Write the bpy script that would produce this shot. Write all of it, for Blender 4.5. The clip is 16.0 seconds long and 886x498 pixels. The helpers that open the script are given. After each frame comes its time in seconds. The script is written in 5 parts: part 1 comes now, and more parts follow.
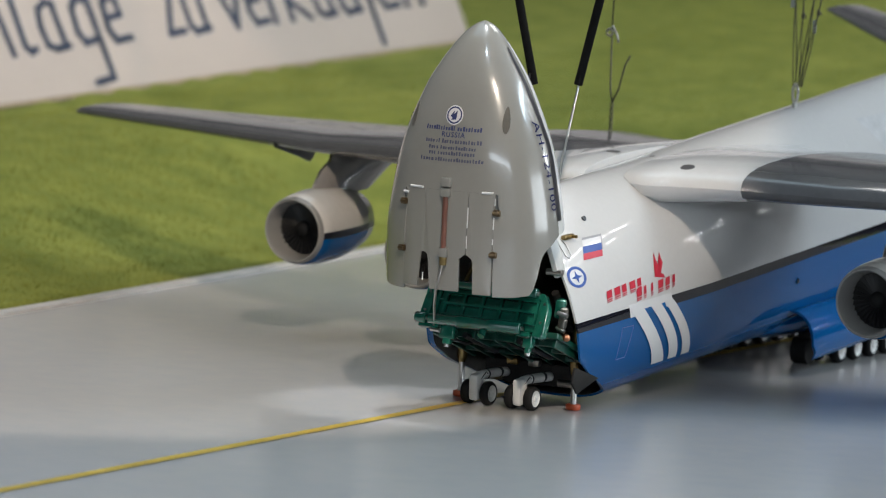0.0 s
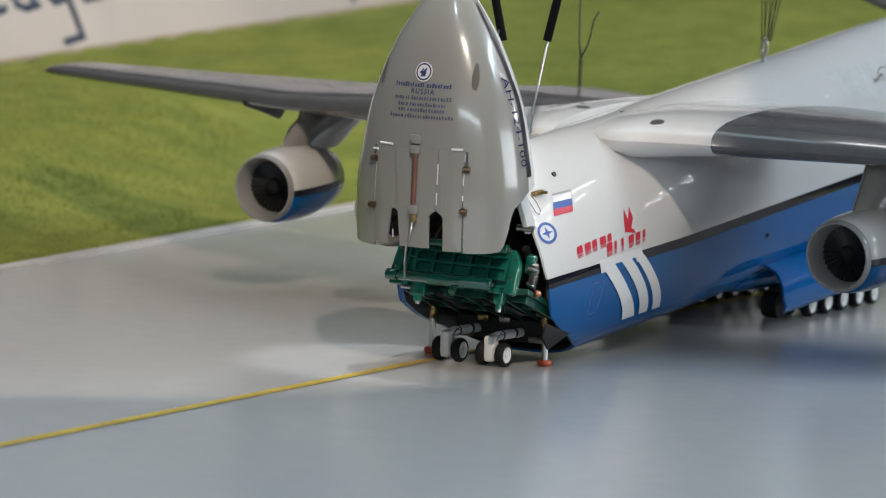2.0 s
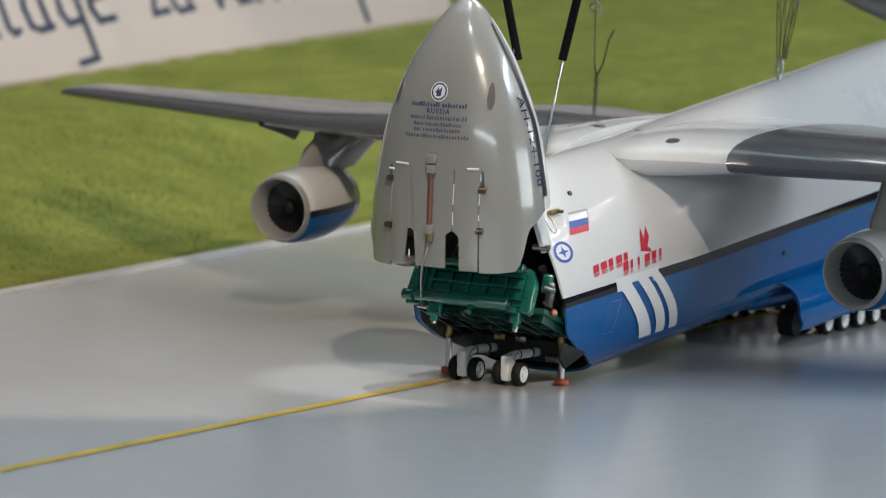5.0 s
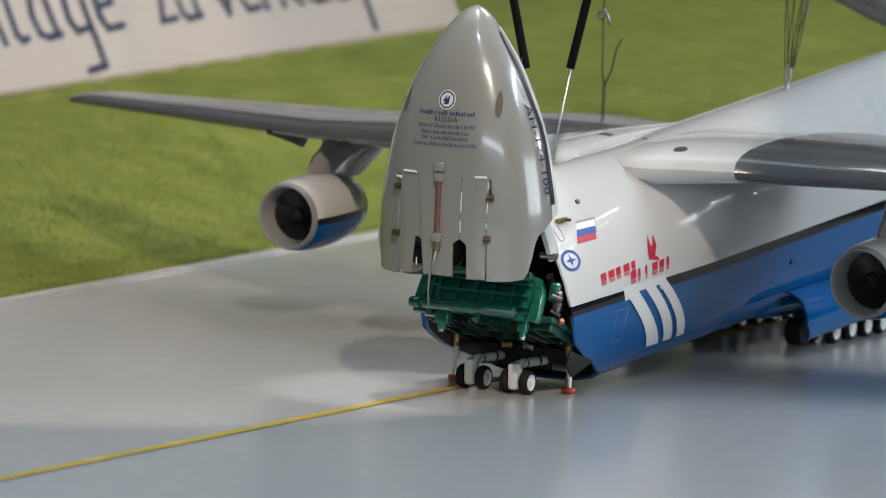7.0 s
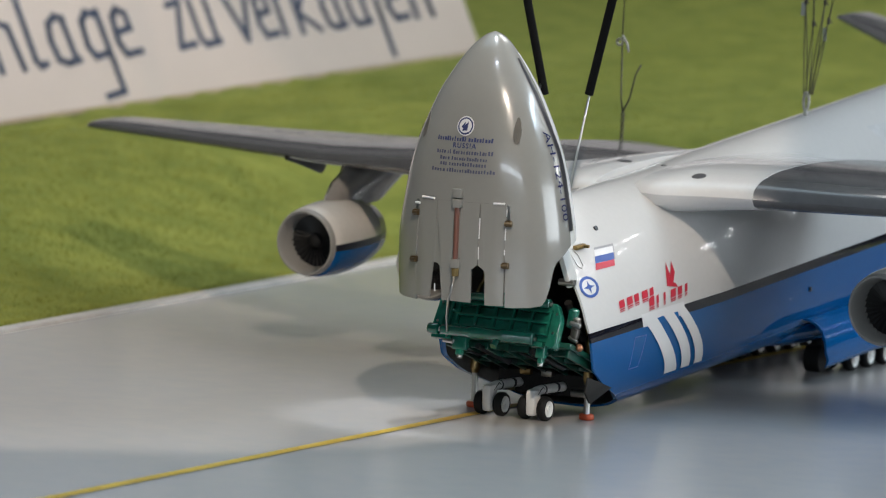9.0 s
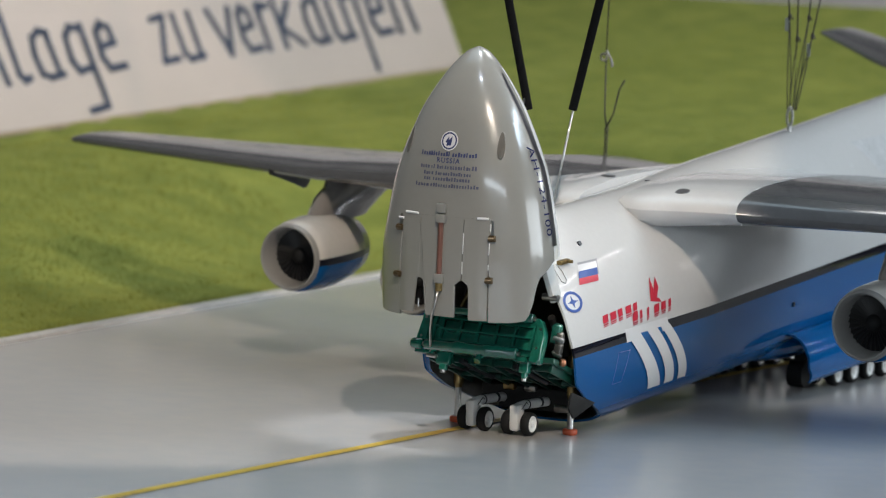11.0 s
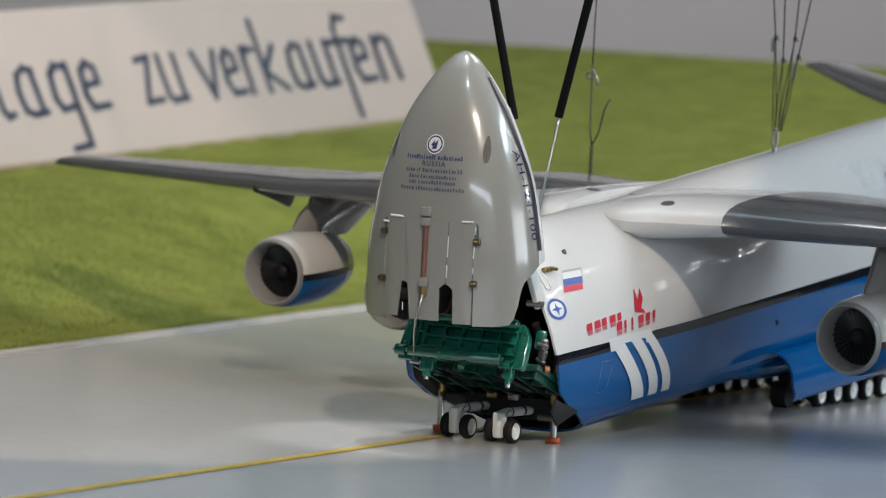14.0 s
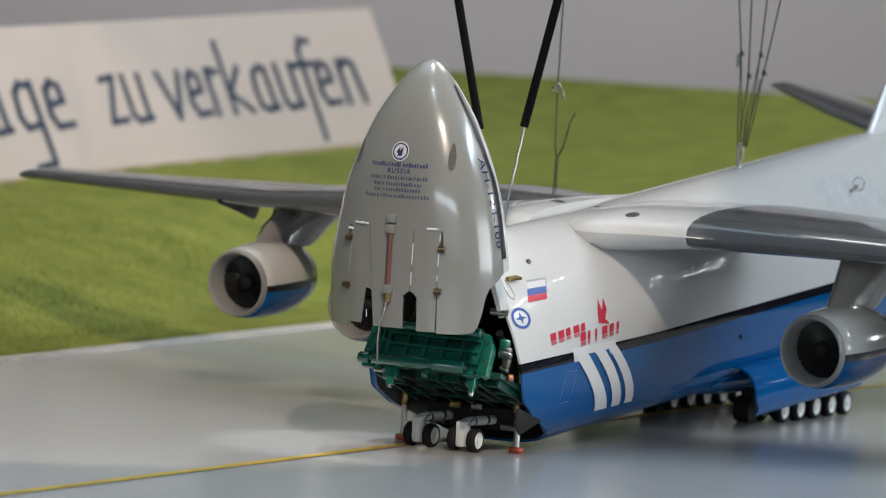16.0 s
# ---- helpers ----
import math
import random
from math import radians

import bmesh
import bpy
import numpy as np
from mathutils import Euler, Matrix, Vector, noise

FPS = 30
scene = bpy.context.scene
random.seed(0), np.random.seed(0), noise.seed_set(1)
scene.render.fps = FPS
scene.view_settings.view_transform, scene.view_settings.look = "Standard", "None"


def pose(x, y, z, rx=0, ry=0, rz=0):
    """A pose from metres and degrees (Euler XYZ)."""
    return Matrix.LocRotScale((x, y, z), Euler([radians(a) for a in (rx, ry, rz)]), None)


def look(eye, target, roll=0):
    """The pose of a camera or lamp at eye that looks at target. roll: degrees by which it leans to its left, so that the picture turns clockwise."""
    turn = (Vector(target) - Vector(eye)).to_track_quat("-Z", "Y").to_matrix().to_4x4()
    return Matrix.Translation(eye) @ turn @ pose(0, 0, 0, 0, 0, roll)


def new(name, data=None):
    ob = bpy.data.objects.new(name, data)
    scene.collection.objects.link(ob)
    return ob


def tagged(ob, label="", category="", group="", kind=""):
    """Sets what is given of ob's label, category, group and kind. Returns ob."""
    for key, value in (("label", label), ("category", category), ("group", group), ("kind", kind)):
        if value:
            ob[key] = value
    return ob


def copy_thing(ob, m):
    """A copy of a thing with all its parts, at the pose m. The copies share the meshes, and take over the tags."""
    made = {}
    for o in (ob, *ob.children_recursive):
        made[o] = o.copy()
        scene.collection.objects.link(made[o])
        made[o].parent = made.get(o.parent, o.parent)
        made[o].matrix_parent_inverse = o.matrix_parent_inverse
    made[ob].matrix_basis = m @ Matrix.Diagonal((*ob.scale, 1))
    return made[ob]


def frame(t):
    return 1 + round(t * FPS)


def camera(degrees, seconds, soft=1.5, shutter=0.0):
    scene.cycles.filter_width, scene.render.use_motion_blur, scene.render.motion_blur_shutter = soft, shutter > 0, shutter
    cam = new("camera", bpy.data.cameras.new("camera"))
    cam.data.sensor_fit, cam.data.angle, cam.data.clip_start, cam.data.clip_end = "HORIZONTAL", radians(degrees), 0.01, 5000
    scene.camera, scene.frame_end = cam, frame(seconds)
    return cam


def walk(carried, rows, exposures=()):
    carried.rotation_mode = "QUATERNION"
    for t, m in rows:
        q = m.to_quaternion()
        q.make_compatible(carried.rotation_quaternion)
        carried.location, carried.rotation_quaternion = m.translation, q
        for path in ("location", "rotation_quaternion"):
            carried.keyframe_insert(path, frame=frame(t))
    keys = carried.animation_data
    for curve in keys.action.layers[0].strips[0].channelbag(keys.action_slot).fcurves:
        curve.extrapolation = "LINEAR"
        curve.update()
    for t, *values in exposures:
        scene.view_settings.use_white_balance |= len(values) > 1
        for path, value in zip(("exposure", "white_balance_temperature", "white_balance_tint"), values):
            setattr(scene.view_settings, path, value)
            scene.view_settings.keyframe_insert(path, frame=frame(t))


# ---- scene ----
# ---- camera ----
cam = camera(12.0, 16.0, soft=1.1)
ROWS = [
    (0.0, look((2.5833, -4.8584, 0.7244), (-0.0803, -0.0749, 0.2016), 2.950)),
    (0.5, look((2.5833, -4.8584, 0.7244), (-0.0577, -0.0673, 0.1586), 2.835)),
    (1.0, look((2.5833, -4.8584, 0.7244), (-0.0440, -0.0631, 0.1308), 2.786)),
    (1.5, look((2.5833, -4.8584, 0.7244), (-0.0431, -0.0632, 0.1260), 2.593)),
    (2.0, look((2.5833, -4.8584, 0.7244), (-0.0415, -0.0597, 0.1473), 2.573)),
    (2.5, look((2.5833, -4.8584, 0.7244), (-0.0373, -0.0555, 0.1639), 2.532)),
    (3.0, look((2.5833, -4.8584, 0.7244), (-0.0446, -0.0586, 0.1710), 2.389)),
    (3.5, look((2.5833, -4.8584, 0.7244), (-0.0530, -0.0630, 0.1736), 2.299)),
    (4.0, look((2.5833, -4.8584, 0.7244), (-0.0593, -0.0664, 0.1734), 2.206)),
    (6.5, look((2.5833, -4.8584, 0.7244), (-0.0681, -0.0714, 0.1721), 2.403)),
    (7.0, look((2.5833, -4.8584, 0.7244), (-0.0716, -0.0723, 0.1821), 2.369)),
    (7.5, look((2.5833, -4.8584, 0.7244), (-0.0828, -0.0771, 0.1946), 2.399)),
    (8.0, look((2.5833, -4.8584, 0.7244), (-0.0957, -0.0828, 0.2084), 2.412)),
    (8.5, look((2.5833, -4.8584, 0.7244), (-0.0997, -0.0848, 0.2112), 2.468)),
    (9.0, look((2.5833, -4.8584, 0.7244), (-0.0952, -0.0818, 0.2152), 2.462)),
    (11.5, look((2.5833, -4.8584, 0.7244), (-0.0720, -0.0663, 0.2399), 2.500)),
    (12.0, look((2.5833, -4.8584, 0.7244), (-0.0696, -0.0642, 0.2481), 2.404)),
    (12.5, look((2.5833, -4.8584, 0.7031), (-0.0669, -0.0600, 0.2485), 2.570)),
    (13.0, look((2.5833, -4.8584, 0.6668), (-0.0677, -0.0600, 0.2445), 2.788)),
    (13.5, look((2.5833, -4.8584, 0.6250), (-0.0688, -0.0600, 0.2407), 2.950)),
    (14.0, look((2.5833, -4.8584, 0.5972), (-0.0614, -0.0600, 0.2450), 3.098)),
    (14.5, look((2.5833, -4.8584, 0.5717), (-0.0454, -0.0600, 0.2541), 3.198)),
    (15.0, look((2.5833, -4.8584, 0.5430), (-0.0251, -0.0600, 0.2587), 3.471)),
    (15.5, look((2.5833, -4.8584, 0.5362), (-0.0110, -0.0600, 0.2607), 3.659)),
    (16.0, look((2.5833, -4.8584, 0.5490), (-0.0096, -0.0600, 0.2602), 3.590)),
]
walk(cam, ROWS)
cam.data.dof.use_dof = True
cam.data.dof.focus_distance = 5.45
cam.data.dof.aperture_fstop = 6.2

# ---- world and lamps ----
world = bpy.data.worlds.new("hall_world")
scene.world = world
world.use_nodes = True
world.node_tree.nodes["Background"].inputs[0].default_value = (0.9, 0.95, 1.0, 1)
world.node_tree.nodes["Background"].inputs[1].default_value = 0.02
scene.view_settings.exposure = 0.0


def area_lamp(name, eye, target, sx, sy, watts, color):
    data = bpy.data.lights.new(name, "AREA")
    data.shape, data.size, data.size_y, data.energy, data.color = "RECTANGLE", sx, sy, watts, color
    ob = new(name, data)
    ob.matrix_world = look(eye, target)
    return ob


def spot_lamp(name, eye, target, watts, degrees, blend, radius, color):
    data = bpy.data.lights.new(name, "SPOT")
    data.energy, data.spot_size, data.spot_blend, data.shadow_soft_size, data.color = watts, radians(degrees), blend, radius, color
    ob = new(name, data)
    ob.matrix_world = look(eye, target)
    return ob


spot_lamp("stage_spot", (2.20, -3.07, 3.28), (-1.44, 0.68, 0), 640, 24.5, 0.05, 0.03, (1.0, 0.85, 0.70))
# unseen spot added to brighten the foreground floor
spot_lamp("floor_fill", (0.9, -2.3, 4.8), (0.74, -1.36, 0), 640, 42, 1.0, 0.12, (0.70, 0.86, 1.0))
spot_lamp("display_spot", (-0.30, 0.35, 4.5), (-0.070, -0.125, 0), 440, 5.2, 0.2, 0.03, (0.9, 0.95, 1.0))
# soft unseen fills added to light the hull, ramp, lawn and partition
area_lamp("hall_fill", (-1.3, 0.3, 5.0), (-0.9, 0.3, 0), 3.0, 3.0, 54, (0.66, 0.86, 1.0))
area_lamp("hall_fill", (0.0, 3.6, 5.0), (-2.6, 3.4, 0), 2.5, 2.5, 180, (0.98, 0.98, 0.98))
area_lamp("hall_fill", (-8.0, 11.5, 5.0), (-8.5, 14.5, 1.5), 8.0, 2.0, 330, (1.0, 0.96, 0.95))
area_lamp("hall_fill", (3.4, -7.0, 1.7), (0, 0, 0.2), 4.5, 0.5, 90, (0.78, 0.89, 1.0))
area_lamp("hall_fill", (6.0, 3.6, 4.6), (0.4, 0.3, 0.1), 4.0, 0.6, 215, (0.66, 0.85, 1.0))
area_lamp("hall_fill", (5.4, 1.4, 0.8), (0.1, 0.6, 0.15), 4.0, 1.2, 122, (0.86, 0.94, 1.0))
# weak unseen fill added for the shaded hull and under the wing
area_lamp("hull_fill", (5.2, 8.4, 2.1), (0, 0, 0.1), 0.3, 0.3, 45, (0.95, 0.98, 1.0))


# ---- materials ----
def material(name, color, rough=0.5, metal=0.0, coat=0.0, var=0.12, scale=8.0, fine=120.0, bump=0.0, bump_scale=200.0, color2=None, spec=0.5):
    m = bpy.data.materials.new(name)
    m.use_nodes = True
    nt = m.node_tree
    b = nt.nodes["Principled BSDF"]
    b.inputs["Roughness"].default_value = rough
    b.inputs["Metallic"].default_value = metal
    b.inputs["Coat Weight"].default_value = coat
    b.inputs["Coat Roughness"].default_value = 0.06
    b.inputs["Specular IOR Level"].default_value = spec
    tc = nt.nodes.new("ShaderNodeTexCoord")
    n1 = nt.nodes.new("ShaderNodeTexNoise")
    n1.inputs["Scale"].default_value = scale
    n1.inputs["Detail"].default_value = 5
    n2 = nt.nodes.new("ShaderNodeTexNoise")
    n2.inputs["Scale"].default_value = fine
    n2.inputs["Detail"].default_value = 3
    nt.links.new(tc.outputs["Object"], n1.inputs["Vector"])
    nt.links.new(tc.outputs["Object"], n2.inputs["Vector"])
    add = nt.nodes.new("ShaderNodeMath")
    add.operation = "MULTIPLY_ADD"
    add.inputs[1].default_value = 0.4
    nt.links.new(n2.outputs[0], add.inputs[0])
    sc = nt.nodes.new("ShaderNodeMath")
    sc.operation = "MULTIPLY"
    sc.inputs[1].default_value = 0.6
    nt.links.new(n1.outputs[0], sc.inputs[0])
    nt.links.new(sc.outputs[0], add.inputs[2])
    mix = nt.nodes.new("ShaderNodeMix")
    mix.data_type = "RGBA"
    c2 = color2 or [min(1, c * (1 + var)) for c in color]
    c1 = color if color2 else [c * (1 - var) for c in color]
    mix.inputs[6].default_value = (*c1, 1)
    mix.inputs[7].default_value = (*c2, 1)
    ramp = nt.nodes.new("ShaderNodeMapRange")
    ramp.inputs[1].default_value, ramp.inputs[2].default_value = 0.3, 0.7
    nt.links.new(add.outputs[0], ramp.inputs[0])
    nt.links.new(ramp.outputs[0], mix.inputs[0])
    nt.links.new(mix.outputs[2], b.inputs["Base Color"])
    if bump:
        bn = nt.nodes.new("ShaderNodeBump")
        bn.inputs["Strength"].default_value = bump
        bn.inputs["Distance"].default_value = 0.002
        n3 = nt.nodes.new("ShaderNodeTexNoise")
        n3.inputs["Scale"].default_value = bump_scale
        n3.inputs["Detail"].default_value = 4
        nt.links.new(tc.outputs["Object"], n3.inputs["Vector"])
        nt.links.new(n3.outputs[0], bn.inputs["Height"])
        nt.links.new(bn.outputs[0], b.inputs["Normal"])
    return m


M_WHITE = material("gloss_white_paint", (0.60, 0.60, 0.60), 0.12, coat=0.2, var=0.03, scale=5)
M_BLUE = material("gloss_blue_paint", (0.001, 0.078, 0.25), 0.08, coat=0.0, var=0.08, spec=0.4)
M_BLACK = material("black_paint", (0.008, 0.008, 0.012), 0.3, var=0.2)
M_GREY = material("grey_wing_paint", (0.105, 0.103, 0.107), 0.22, coat=0.4, var=0.10, scale=14)
M_PRIMER = material("light_grey_paint", (0.208, 0.206, 0.190), 0.22, coat=0.45, var=0.03)
M_LIP = material("engine_lip_grey", (0.25, 0.24, 0.225), 0.3, coat=0.2, var=0.05)
M_FAN = material("dark_fan_metal", (0.035, 0.035, 0.038), 0.4, metal=0.6, var=0.2)
M_GREEN = material("green_enamel", (0.008, 0.116, 0.078), 0.14, coat=0.9, var=0.3, scale=34, bump=0.22, bump_scale=110)
# the ramp's green enamel again, darkened to put the hold's shade into it
M_GREEN_SHADED = material("shaded_green_enamel", (0.003, 0.042, 0.028), 0.3, coat=0.3, var=0.35, scale=40)
M_RUBBER = material("black_rubber", (0.010, 0.010, 0.010), 0.65, var=0.2, spec=0.2)
M_GEAR = material("white_gear_paint", (0.62, 0.62, 0.6), 0.35, var=0.06, scale=40)
M_STEEL = material("bare_steel", (0.45, 0.44, 0.42), 0.3, metal=1.0, var=0.1)
M_BRASS = material("aged_brass", (0.30, 0.21, 0.09), 0.35, metal=1.0, var=0.2, scale=60)
M_DARKBRASS = material("tarnished_brass", (0.11, 0.075, 0.04), 0.4, metal=0.7, var=0.25, scale=60)
M_PRINTBLUE = material("navy_print_ink", (0.016, 0.026, 0.095), 0.5, var=0.05)
M_NACELLE = material("beige_nacelle_paint", (0.56, 0.53, 0.49), 0.15, coat=0.4, var=0.05, scale=12)
M_HINGE = material("worn_hinge_steel", (0.22, 0.20, 0.18), 0.32, metal=0.9, var=0.3, scale=90)
M_ORANGE = material("orange_paint", (0.55, 0.09, 0.03), 0.4, var=0.1)
M_DARK = material("dark_interior", (0.014, 0.013, 0.012), 0.7, var=0.3, spec=0.2)
M_INNER = material("bare_inner_skin", (0.20, 0.185, 0.16), 0.5, var=0.2, scale=20)
M_DECALBLUE = material("decal_blue", (0.03, 0.075, 0.28), 0.4, var=0.05)
M_DECALRED = material("decal_red", (0.45, 0.02, 0.04), 0.35, var=0.08)
M_VENT = material("dark_vent_grey", (0.07, 0.07, 0.075), 0.4, var=0.1)
M_DECALGREY = material("decal_grey", (0.25, 0.25, 0.26), 0.4, var=0.05)
M_YELLOW = material("yellow_line_paint", (0.50, 0.335, 0.045), 0.45, var=0.3, scale=9)
M_SIGN = material("white_board_paint", (0.510, 0.424, 0.372), 0.5, var=0.07, scale=4)
M_EDGE = material("tan_wood_edge", (0.33, 0.25, 0.17), 0.6, var=0.2, scale=18)
M_SIGNBLUE = material("sign_blue_paint", (0.020, 0.032, 0.062), 0.5, var=0.35, scale=14)
M_APRON = material("grey_floor_paint", (0.352, 0.350, 0.358), 0.22, scale=0.9, fine=24, color2=(0.405, 0.386, 0.370), bump=0.02, bump_scale=40, spec=0.5)
M_GRASS = material("grass_fibre", (0.115, 0.145, 0.026), 0.85, scale=12.0, fine=230, color2=(0.290, 0.305, 0.064), spec=0.2, bump=0.5, bump_scale=260)
M_FIBRE = material("grass_fibre_tips", (0.17, 0.185, 0.032), 0.8, scale=9.0, fine=90, color2=(0.40, 0.41, 0.095), spec=0.2)
M_KERB = material("pale_edge_strip", (0.56, 0.53, 0.49), 0.4, var=0.15, scale=20)
M_HALL = material("hall_floor_concrete", (0.12, 0.12, 0.125), 0.6, var=0.06, scale=0.6)
M_DRAPE = material("dark_hall_drape", (0.035, 0.035, 0.04), 0.9, var=0.15, scale=0.7)
M_WALL = material("hall_wall_paint", (0.56, 0.54, 0.54), 0.7, var=0.05, scale=0.5)
M_CEIL = material("hall_ceiling_paint", (0.5, 0.5, 0.5), 0.8, var=0.05, scale=0.5)
M_ROPE = material("black_foam_sleeve", (0.006, 0.006, 0.006), 0.8, var=0.2, bump=0.2, spec=0.15)
M_WIRE = material("dark_wire", (0.07, 0.065, 0.06), 0.4, metal=0.7, var=0.2)


# ---- mesh helpers ----
def mesh_ob(name, bm, mats, parent=None, label="", smooth=True, angle=40):
    if smooth:
        for f in bm.faces:
            f.smooth = True
        for e in bm.edges:
            if len(e.link_faces) == 1 or (len(e.link_faces) == 2 and e.calc_face_angle(0) > radians(angle)):
                e.smooth = False
    me = bpy.data.meshes.new(name)
    bm.to_mesh(me)
    bm.free()
    for m in (mats if isinstance(mats, (list, tuple)) else [mats]):
        me.materials.append(m)
    ob = new(name, me)
    if parent is not None:
        ob.parent = parent
    if label:
        tagged(ob, label)
    return ob


def part(name, bm, material_, parent, label="", smooth=True, angle=40):
    return mesh_ob(name, bm, material_, parent, label, smooth, angle)


def thing(name, m, label, category, group="", kind=""):
    ob = new(name)
    ob.matrix_world = m
    return tagged(ob, label, category, group, kind)


def add_box(bm, c, s, bevel=0.0, m=None):
    mat = (m or Matrix()) @ Matrix.LocRotScale(c, None, s)
    vs = bmesh.ops.create_cube(bm, size=1.0, matrix=mat)["verts"]
    if bevel:
        es = list({e for v in vs for e in v.link_edges})
        bmesh.ops.bevel(bm, geom=es, offset=bevel, segments=2, affect="EDGES", profile=0.5)
    return bm


def add_rod(bm, a, b, r, r2=None, seg=14, caps=True):
    a, b = Vector(a), Vector(b)
    q = (b - a).to_track_quat("Z", "Y")
    m = Matrix.LocRotScale((a + b) / 2, q, None)
    bmesh.ops.create_cone(bm, cap_ends=caps, segments=seg, radius1=r, radius2=r if r2 is None else r2, depth=(b - a).length, matrix=m)
    return bm


def add_lathe(bm, profile, axis_m, seg=40, mat_of=None):
    """profile: (distance along the axis, radius) pairs; the axis is the local z of axis_m."""
    rings = []
    for h, r in profile:
        rings.append([bm.verts.new(axis_m @ Vector((r * math.cos(2 * math.pi * i / seg), r * math.sin(2 * math.pi * i / seg), h))) for i in range(seg)])
    for k in range(len(rings) - 1):
        for i in range(seg):
            f = bm.faces.new((rings[k][i], rings[k][(i + 1) % seg], rings[k + 1][(i + 1) % seg], rings[k + 1][i]))
            if mat_of:
                f.material_index = mat_of(k, i)
    return rings


def tube_curve(bm, pts, r, seg=8):
    pts = [Vector(p) for p in pts]
    rings = []
    for i, p in enumerate(pts):
        d = (pts[min(i + 1, len(pts) - 1)] - pts[max(i - 1, 0)]).normalized()
        q = d.to_track_quat("Z", "Y").to_matrix()
        rings.append([bm.verts.new(p + q @ Vector((r * math.cos(2 * math.pi * k / seg), r * math.sin(2 * math.pi * k / seg), 0))) for k in range(seg)])
    for k in range(len(rings) - 1):
        for i in range(seg):
            bm.faces.new((rings[k][i], rings[k][(i + 1) % seg], rings[k + 1][(i + 1) % seg], rings[k + 1][i]))
    bm.faces.new(rings[0][::-1])
    bm.faces.new(rings[-1])
    return bm


def lerp_table(table, x):
    xs = [r[0] for r in table]
    return [float(np.interp(x, xs, [r[k] for r in table])) for k in range(1, len(table[0]))]


# ---- the hall and the display platform ----
def edge_x(y):
    """The line where the paved apron meets the lawn; it swings across behind the aircraft."""
    s = max(0.0, min(1.0, (y - 2.0) / 1.2))
    return -1.0 - 0.118 * (y - 0.25) + 2.6 * s * s * (3 - 2 * s)


def lawn_z(x, y):
    """Height of the banked lawn."""
    s = max(0.0, (edge_x(y) - 0.03 - x) / 0.95)
    s = 1 - math.exp(-(s * 0.95 / 0.42) ** 2)
    k = 0.0675 * y + 0.032
    # dip along the sign's foot, shaped to deepen the shade there
    trough = 0.024 * math.exp(-((x + 2.20 - 0.0716 * (y - 2.0)) / 0.055) ** 2) * (1.0 if y < 3.6 else math.exp(-((y - 3.6) / 0.08) ** 2))
    return 0.004 - trough + s * (0.5 * (k + math.sqrt(k * k + 0.0015)) + 0.024 * max(0.0, y - 3.7) ** 2)


def grid_sheet(bm, xs_of, ys, nx, z_of):
    rows = []
    for y in ys:
        x0, x1 = xs_of(y)
        rows.append([bm.verts.new((x0 + (x1 - x0) * i / nx, y, z_of(x0 + (x1 - x0) * i / nx, y))) for i in range(nx + 1)])
    for a, b in zip(rows, rows[1:]):
        for i in range(nx):
            bm.faces.new((a[i], a[i + 1], b[i + 1], b[i]))


Y0, Y1 = -1.9, 5.1
bm = bmesh.new()
grid_sheet(bm, lambda y: (edge_x(y), 1.3), [Y0 + (Y1 - Y0) * i / 20 for i in range(21)], 8, lambda x, y: 0.0)
tagged(mesh_ob("apron", bm, M_APRON), "glossy grey painted apron of the display", "ground", kind="structure")
bm = bmesh.new()
grid_sheet(bm, lambda y: (-6.5, edge_x(y) - 0.016), [Y0 + (Y1 - Y0) * i / 60 for i in range(61)], 50, lawn_z)
tagged(mesh_ob("lawn", bm, M_GRASS), "green fibre lawn banked behind the apron", "lawn", kind="structure")
bm = bmesh.new()
for i in range(40):
    ya, yb = Y0 + (Y1 - Y0) * i / 40, Y0 + (Y1 - Y0) * (i + 1) / 40
    q = [(edge_x(ya) - 0.016, ya), (edge_x(ya) + 0.010, ya), (edge_x(yb) + 0.010, yb), (edge_x(yb) - 0.016, yb)]
    lo = [bm.verts.new((x, y, -0.01)) for x, y in q]
    hi = [bm.verts.new((x, y, 0.005)) for x, y in q]
    bm.faces.new(hi)
    for k in range(4):
        bm.faces.new((lo[k], lo[(k + 1) % 4], hi[(k + 1) % 4], hi[k]))
tagged(mesh_ob("kerb", bm, M_KERB, smooth=False), "pale raised strip between apron and lawn", "kerb", kind="structure")
# yellow guide line
bm = bmesh.new()
def line_x(y):
    return -0.052 - 0.012 * (y + 0.08)
n = 120
prev = None
for i in range(n + 1):
    y = Y0 + 0.05 + (Y1 - 0.2 - Y0) * i / n
    w = 0.0082 + 0.0007 * noise.noise((y * 9, 0, 0))
    a = (bm.verts.new((line_x(y) - w, y, 0.0012)), bm.verts.new((line_x(y) + w, y, 0.0012)))
    if prev:
        bm.faces.new((prev[0], prev[1], a[1], a[0]))
    prev = a
tagged(mesh_ob("guide_line", bm, M_YELLOW), "narrow yellow painted taxi guide line", "marking", kind="structure")

